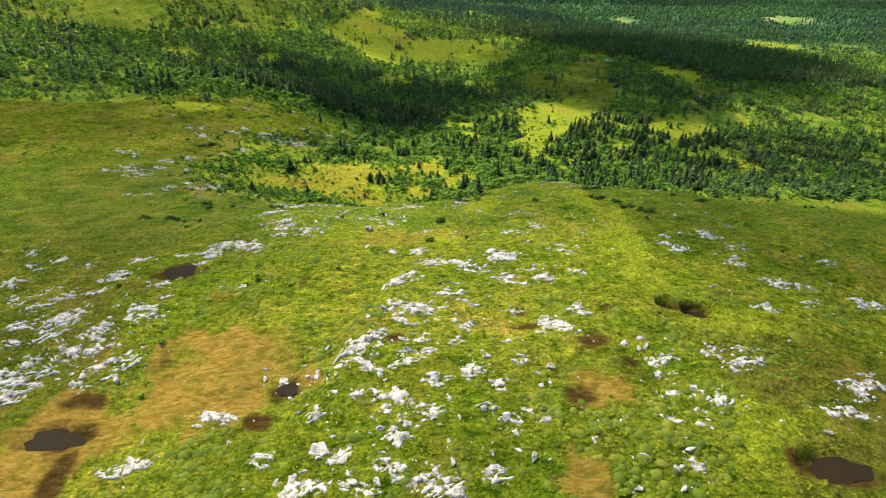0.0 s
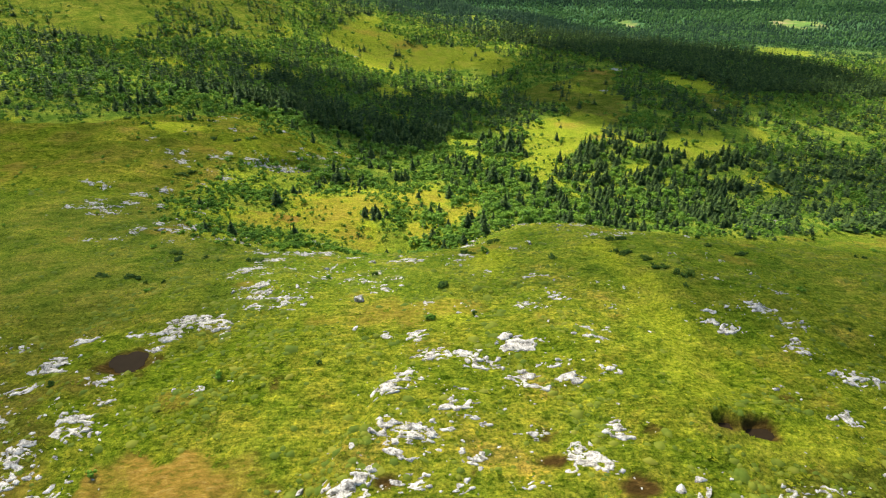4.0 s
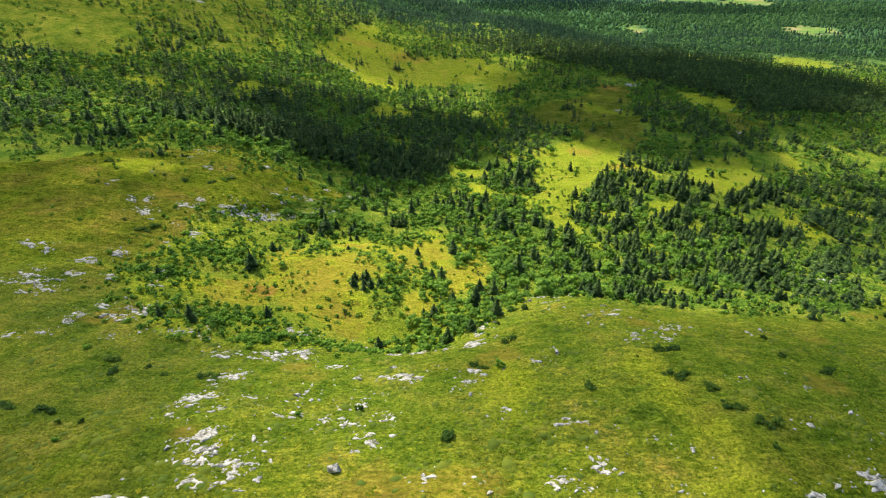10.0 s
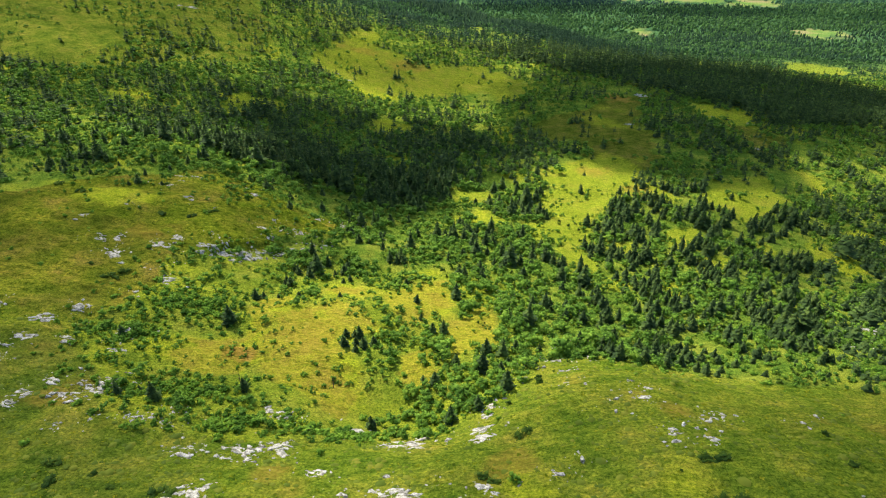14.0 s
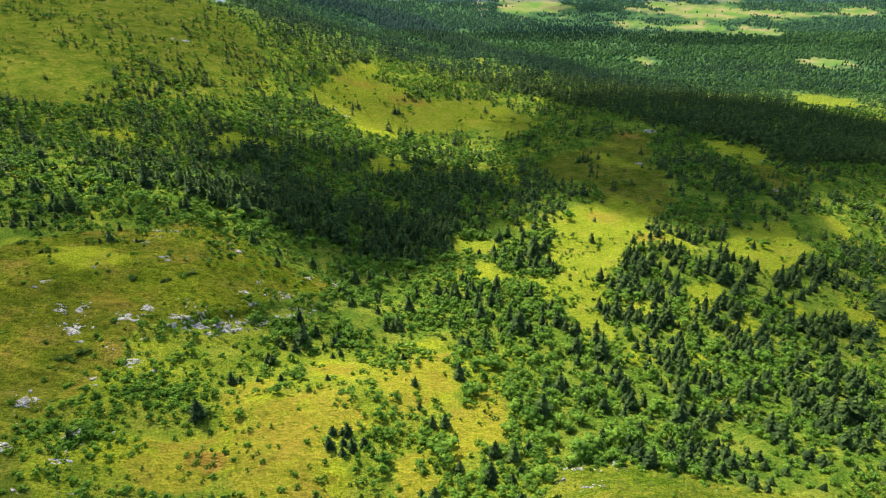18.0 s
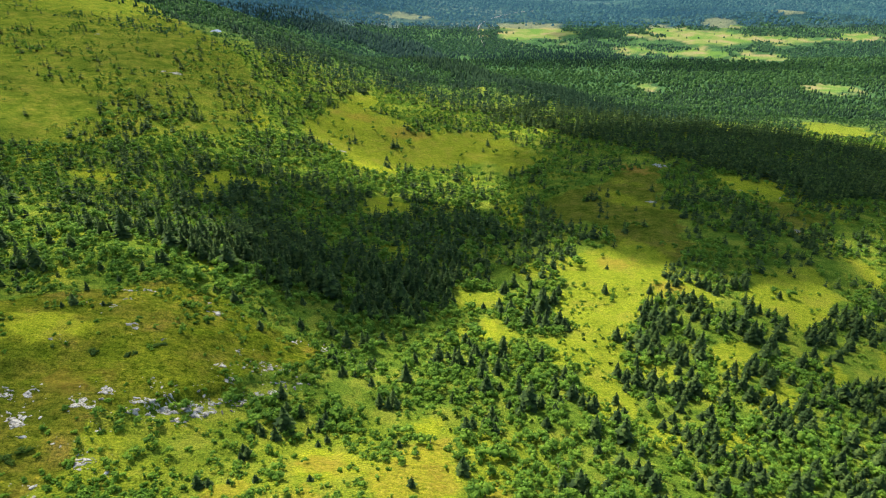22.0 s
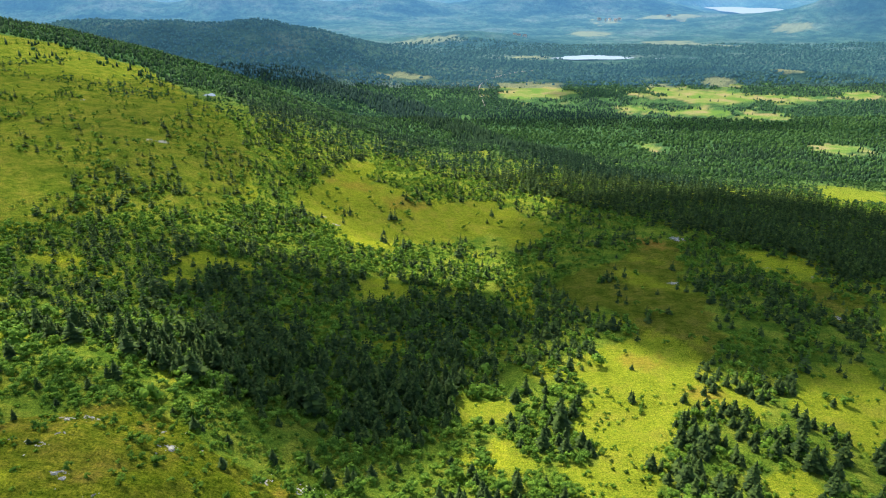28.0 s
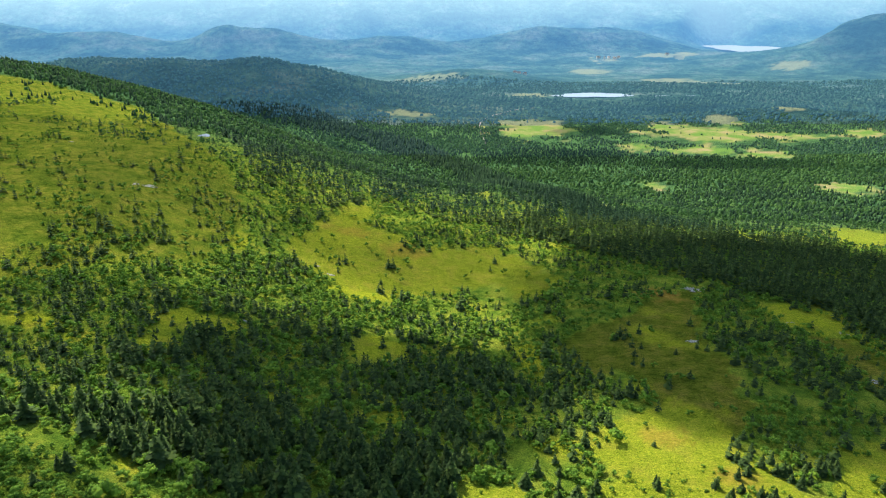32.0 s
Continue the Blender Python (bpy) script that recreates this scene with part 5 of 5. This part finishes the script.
ROCKS_WOODS = [(-112.3, 593.7, 4.1), (191.4, 701.2, 9), (184.7, 702.9, 5), (239.9, 563.1, 5), (263.4, 632.4, 4.4), (233.1, 642.7, 3.4), (-81.8, 697.1, 3.4), (-164.7, 572.4, 4.1), (151.6, 603.0, 4.4), (-250.6, 774.6, 5.1), (-239.4, 774.6, 7), (-353.8, 874.7, 4), (-93.7, 706.9, 3.5)]
ROCKS_SHELF = [(-130.4, 328.0, 6.4), (-123.9, 329.5, 6.0), (-145.0, 339.7, 3.1), (-143.6, 344.2, 4.4), (-106.5, 323.8, 7.0), (-102.9, 332.5, 5.8), (-84.7, 331.1, 16.3), (-77.2, 340.6, 3.2), (-71.7, 350.7, 4.2), (-76.5, 357.3, 6.0), (-59.5, 391.3, 4.0), (-120.1, 315.0, 5.7), (-98.6, 316.4, 3.6), (-95.2, 300.4, 4.4), (-126.3, 402.2, 5.5), (-119.5, 403.4, 5.5), (-124.7, 384.9, 4.2), (-111.0, 370.5, 5.3), (-74.5, 338.7, 4.4), (-80.3, 326.0, 3.8), (-62.6, 364.0, 4.9), (-59.5, 367.3, 4.5), (-69.8, 359.2, 3.3), (-103.1, 292.2, 3.5), (-116.1, 284.1, 2.5), (-113.6, 276.4, 4.7), (-95.5, 265.4, 5.6), (-90.7, 325.5, 6.8), (-131.6, 355.8, 2.9), (-103.6, 307.1, 2.4), (-76.5, 334.6, 7.9), (-114.5, 309.1, 3.5)]
ROCKS_LEDGE = [(-90.3, 394.1, 7.4), (-98.3, 363.8, 2.9), (-46.7, 390.2, 6.7), (-41.0, 396.3, 4.7), (-63.6, 365.2, 8.2), (-56.4, 364.8, 6.0), (-73.7, 369.5, 6.0), (-62.6, 348.2, 7.3), (-58.1, 357.1, 5.8), (-71.6, 340.9, 8.9), (-67.3, 344.3, 6.8), (-58.3, 350.9, 6.3), (-49.5, 365.5, 4.1), (-51.8, 359.8, 4.8), (-47.5, 373.6, 3.5), (-44.0, 392.5, 3.8), (-66.5, 357.6, 3.2), (-28.9, 381.1, 2.0), (-85.4, 340.5, 2.6), (-120.8, 390.9, 2.8), (-95.9, 403.4, 3.9), (-129.5, 385.2, 2.3), (-78.8, 340.8, 3.3), (-92.5, 341.4, 2.3), (-107.4, 326.5, 5.9), (-102.6, 328.3, 3.6)]


def rock_mesh(rng, lumps, flat):
    """An outcrop one metre wide: broken angular lumps that stick out of the turf."""
    bm = bmesh.new()
    for k in range(lumps):
        if lumps == 1:
            cx = cy = 0.0
            r, hgt = 0.5, 0.42
        else:
            a = rng.uniform(0, 6.28)
            d = rng.uniform(0, 0.42)
            cx, cy = d * math.cos(a), 0.55 * d * math.sin(a)
            r = rng.uniform(0.07, 0.24)
            hgt = r * rng.uniform(0.25, 0.6) * flat
        verts = []
        for _ in range(16):
            a, q = rng.uniform(0, 6.28), rng.uniform(0.55, 1.0)
            z = rng.uniform(-0.7, 0.85)
            rr = r * q * math.sqrt(max(0.15, 1 - z * z))
            verts.append(bm.verts.new((cx + rr * 1.25 * math.cos(a), cy + rr * 0.8 * math.sin(a), hgt * z)))
        made = bmesh.ops.convex_hull(bm, input=verts)
        loose = [g for g in made["geom_interior"] if isinstance(g, bmesh.types.BMVert)]
        bmesh.ops.delete(bm, geom=loose, context="VERTS")
    me = bpy.data.meshes.new("rock")
    bm.to_mesh(me)
    bm.free()
    me.materials.append(ROCK)
    return me


rrng = random.Random(9)
BOULDERS = [rock_mesh(rrng, 1, 1.0) for _ in range(8)]


def outcrop_mesh(cx, cy, width, turn, seed):
    """Broken bedrock that breaks through the turf, following the slope."""
    nx, ny = int(min(76, 10 + width * 5.5)), int(min(56, 10 + width * 4.0))
    u, v = np.meshgrid(np.linspace(-1, 1, nx), np.linspace(-1, 1, ny))
    c, s = math.cos(turn), math.sin(turn)
    lx, ly = u * 0.80 * width, v * 0.55 * width
    x, y = cx + lx * c - ly * s, cy + lx * s + ly * c
    cracks = np.abs(fbm(lx * 0.6 + seed, ly * 1.3, 1.5, seed + 3, 2))
    field = 0.30 - 0.80 * np.hypot(u, v) ** 2 + 0.9 * fbm(lx * 0.7 + seed, ly * 1.4, 0.26 * width + 0.8, seed, 2) + 0.75 * fbm(lx - seed, ly * 1.3, 1.15, seed + 7, 2)
    field = field - 0.75 * (1 - step(0.03, 0.19, cracks))
    blocks = np.floor(3 * fbm(lx * 0.8 - seed, ly, 1.0, seed + 5, 2)) / 3
    up = 0.05 + (0.08 + 0.014 * width) * step(0.0, 0.30, field) + 0.17 * blocks * step(0.0, 0.2, field) + 0.05 * fbm(lx, ly, 0.6, seed + 9, 1)
    z = height(x, y) + np.where(field > 0, up, -0.35)
    keep = np.maximum.reduce([field[:-1, :-1], field[:-1, 1:], field[1:, 1:], field[1:, :-1]]) > 0
    idx = np.arange(nx * ny).reshape(ny, nx)
    faces = np.stack([idx[:-1, :-1], idx[:-1, 1:], idx[1:, 1:], idx[1:, :-1]], -1)[keep]
    if len(faces) < 4:
        return None
    # every slab that stands apart is a piece of its own
    mark = np.arange(nx * ny)
    while True:
        low = mark[faces].min(1)
        was = mark.copy()
        for k in range(4):
            np.minimum.at(mark, faces[:, k], low)
        mark = mark[mark]
        if (mark == was).all():
            break
    of = mark[faces[:, 0]]
    pts = np.stack([x.ravel(), y.ravel(), z.ravel()], 1) - np.array([cx, cy, ground_at(cx, cy)])
    slabs = []
    for m in np.unique(of):
        own = faces[of == m]
        if len(own) < 5:
            continue
        used, back = np.unique(own, return_inverse=True)
        slabs.append(fast_mesh("rock_outcrop", pts[used], back.reshape(-1, 4), [ROCK]))
    slabs.sort(key=lambda me: -len(me.polygons))
    return slabs


def place_rocks(spots, group, label):
    for n, (cx, cy, width) in enumerate(spots):
        me = outcrop_mesh(cx, cy, width * 1.18, radians(rrng.uniform(-25, 30)), n + int(abs(cx) * 3)) if width > 2.2 else None
        if me:
            ob = new("rock_outcrop", me[0])
            ob.location = (cx, cy, ground_at(cx, cy))
            tagged(ob, label, "rock", group)
            for piece in me[1:7]:
                part("slab", piece, ob)
        else:
            ob = new("boulder", rrng.choice(BOULDERS))
            ob.matrix_world = Matrix.Translation((cx, cy, ground_at(cx, cy) + 0.04 * width)) @ tilt_at(cx, cy, 0.4 * width + 0.5) @ pose(0, 0, 0, 0, 0, rrng.uniform(0, 360)) @ Matrix.Diagonal((width, 0.8 * width, 0.7 * width, 1))
            tagged(ob, "single pale grey boulder lying in the grass", "rock", group)


place_rocks(ROCKS_WEST, "rocks of the western field", "white weathered rock slabs breaking through the turf")
place_rocks(ROCKS_CREST, "rocks along the crest", "white broken rock ledge along the grassy crest")
place_rocks(ROCKS_BROW, "rocks on the brow", "pale flat rocks in short fell grass")
place_rocks(ROCKS_EAST, "rocks of the eastern flank", "pale rock patches in dark green turf")
place_rocks([(x, y, 1.25 * w) for x, y, w in ROCKS_SLOPE], "rocks on the steep slope", "white slabs and blocks on the grassy slope")
place_rocks([(x, y, 1.5 * w) for x, y, w in ROCKS_FOOT], "rocks at the foot", "pale stones above the wood edge")
place_rocks(ROCKS_KNOLL, "rocks on the knoll", "pale stones on the brown-green knoll")
place_rocks([(x, y, 0.5 * w) for x, y, w in ROCKS_LEDGE], "rocks of the ledge", "grey rock ledge beside the birch scrub")


place_rocks(ROCKS_WOODS, "rocks in the woods", "pale boulders between the trees")
place_rocks([(x, y, 0.62 * w) for x, y, w in ROCKS_SHELF], "rocks on the shelf", "white stones strewn over the brown shelf")
LEDGE_ROCK = bark_material("ledge_rock", (0.07, 0.062, 0.050), (0.26, 0.24, 0.20))
LEDGE_BLOCKS = [me.copy() for me in BOULDERS]
for me in LEDGE_BLOCKS:
    me.materials[0] = LEDGE_ROCK
for k in range(14):
    bx, by = -78 + 2.2 * k + 1.5 * math.sin(5 * k), 327.5 + 2.5 * k + 1.2 * math.sin(3 * k)
    w = 1.2 + 0.8 * math.sin(7.0 * k) ** 2
    block = new("boulder", LEDGE_BLOCKS[k % 8])
    block.matrix_world = Matrix.Translation((bx, by, ground_at(bx, by) + 0.1 * w)) @ pose(0, 0, 0, 0, 0, 40 * k) @ Matrix.Diagonal((w, 0.8 * w, 1.1 * w, 1))
    tagged(block, "grey broken block along the rock ledge", "rock", "blocks of the ledge")
lone = new("boulder", BOULDERS[2])
lone.matrix_world = Matrix.Translation((-18.6, 158, ground_at(-18.6, 158) + 0.45)) @ Matrix.Diagonal((3.0, 3.0, 3.2, 1))
tagged(lone, "large round grey boulder alone on the grass slope", "rock", "rocks on the steep slope")


def rubble():
    rng = np.random.default_rng(77)
    vs, fs, base = [], [], 0
    shapes = []
    for me in BOULDERS:
        v = np.array([p.co[:] for p in me.vertices])
        f = np.array([list(p.vertices)[:3] + [list(p.vertices)[-1]] for p in me.polygons if len(p.vertices) >= 3])
        shapes.append((v, f))
    seeds = ROCKS_WEST + ROCKS_CREST + ROCKS_BROW + ROCKS_EAST + ROCKS_SLOPE + ROCKS_FOOT + ROCKS_KNOLL + [(x, y, 0.5 * w) for x, y, w in ROCKS_LEDGE + ROCKS_SHELF]
    for cx, cy, width in seeds:
        n = int((9 if 150 < cy < 240 else 3) + 1.5 * width)
        x = cx + rng.normal(0, 0.8 * width + 1.6, n)
        y = cy + rng.normal(0, 0.5 * width + 1.2, n)
        s = rng.gamma(1.6, 0.26, n) + 0.16
        z = height(x, y)
        for i in range(n):
            v, f = shapes[int(rng.integers(0, len(shapes)))]
            a = rng.uniform(0, 6.28)
            c, q = math.cos(a), math.sin(a)
            w = np.stack([(v[:, 0] * c - v[:, 1] * q) * s[i] + x[i], (v[:, 0] * q + v[:, 1] * c) * s[i] + y[i], v[:, 2] * s[i] * 0.5 + z[i] - 0.03 * s[i]], 1)
            vs.append(w)
            fs += [tuple(int(k) + base for k in dict.fromkeys(t)) for t in f.tolist()]
            base += len(v)
    me = mesh_from("rubble", np.concatenate(vs), fs, [ROCK])
    tagged(new("rubble", me), "small pale stones strewn round the outcrops", "stones", kind="stuff")


rubble()


# ---- dead standing trees ----
def dead_tree(x, y, h, lean):
    bm = bmesh.new()
    bmesh.ops.create_cone(bm, segments=6, radius1=0.14, radius2=0.03, depth=h, cap_ends=True, matrix=Matrix.Translation((0, 0, h / 2)))
    rng = random.Random(int(x * 10))
    for k in range(7):
        z = h * rng.uniform(0.3, 0.9)
        m = Matrix.Translation((0, 0, z)) @ Matrix.Rotation(rng.uniform(0, 6.28), 4, "Z") @ Matrix.Rotation(radians(rng.uniform(50, 85)), 4, "Y") @ Matrix.Translation((0, 0, 0.45))
        bmesh.ops.create_cone(bm, segments=4, radius1=0.04, radius2=0.012, depth=0.9, cap_ends=False, matrix=m)
    me = bpy.data.meshes.new("dead_tree")
    bm.to_mesh(me)
    bm.free()
    me.materials.append(SPRUCE_BARK)
    ob = new("dead_tree", me)
    ob.matrix_world = Matrix.Translation((x, y, ground_at(x, y) - 0.1)) @ pose(0, 0, 0, lean, 0, 0)
    tagged(ob, "bare grey dead spruce trunk with broken twigs", "dead tree", "dead trees")


for x, y, h, lean in ((-30.6, 250, 4.2, 3), (-55.6, 246.8, 3.4, -4), (41.7, 288.6, 4.6, 5), (25, 470, 6, -3), (-18, 505, 6.5, 4), (60, 545, 6, 2)):
    dead_tree(x, y, h, lean)


# ---- the valley floor: gravel road and scattered farms ----
def plain_material(name, colour, rough=0.9):
    m, nodes, links, bsdf = material(name, rough)
    f = noise_tex(nodes, links, coords(nodes, links), 0.4, 4)
    links.new(mix(nodes, links, f, colour, tuple(0.7 * c for c in colour)), bsdf.inputs["Base Color"])
    return m


GRAVEL = plain_material("road_gravel", (0.34, 0.32, 0.27))
WHITE_WALL = plain_material("painted_boards", (0.72, 0.70, 0.66))
DARK_ROOF = plain_material("slate_roof", (0.26, 0.24, 0.23))


def valley_road():
    way = [(118, 1960), (118, 2122), (112, 2190), (124, 2260), (150, 2340), (205, 2420), (260, 2480), (330, 2520)]
    left, right = [], []
    for (ax, ay), (bx, by) in zip(way, way[1:]):
        d = Vector((bx - ax, by - ay)).normalized()
        for k in range(8):
            x, y = ax + (bx - ax) * k / 8, ay + (by - ay) * k / 8
            z = ground_at(x, y) + 0.6 + 4.5 * float(step(2180, 2280, y))
            left.append((x - 2.0 * d.y, y + 2.0 * d.x, z))
            right.append((x + 2.0 * d.y, y - 2.0 * d.x, z))
    n = len(left)
    me = mesh_from("road", left + right, [(k, k + 1, n + k + 1, n + k) for k in range(n - 1)], [GRAVEL])
    tagged(new("road", me), "pale gravel road winding past the valley meadow", "road", kind="structure")


valley_road()


def farm_house(x, y, w, d, h, turn, lift):
    ob = new("farm_house")
    ob.matrix_world = Matrix.Translation((x, y, ground_at(x, y) + lift)) @ pose(0, 0, 0, 0, 0, turn)
    tagged(ob, "white wooden farmhouse with a dark gabled roof", "house", "farms in the valley")
    a, c = w / 2, d / 2
    wall = mesh_from("wall", [(-a, -c, -3), (a, -c, -3), (a, c, -3), (-a, c, -3), (-a, -c, h), (a, -c, h), (a, c, h), (-a, c, h), (-a, 0, h + 0.4 * d), (a, 0, h + 0.4 * d)],
                     [(0, 1, 5, 4), (1, 2, 6, 9, 5), (2, 3, 7, 6), (3, 0, 4, 8, 7)], [WHITE_WALL])
    part("wall", wall, ob)
    e = 0.7
    for side in (-1, 1):
        v = [(-a - e, side * (c + e), h - 0.35), (a + e, side * (c + e), h - 0.35), (a + e, 0, h + 0.4 * d + 0.25), (-a - e, 0, h + 0.4 * d + 0.25)]
        v += [(p, q, r + 0.3) for p, q, r in v]
        part("roof", mesh_from("roof", v, [(0, 1, 2, 3), (4, 5, 6, 7), (0, 1, 5, 4), (1, 2, 6, 5), (2, 3, 7, 6), (3, 0, 4, 7)], [DARK_ROOF]), ob, "dark roof slope")


for n, (x, y) in enumerate(((352, 3430), (372, 3445), (398, 3420), (925, 4060), (952, 4075), (980, 4050), (1010, 4080), (895, 4085), (1290, 4105))):
    farm_house(x, y, 16 + 3 * (n % 3), 10, 7, 25 * n, 5)
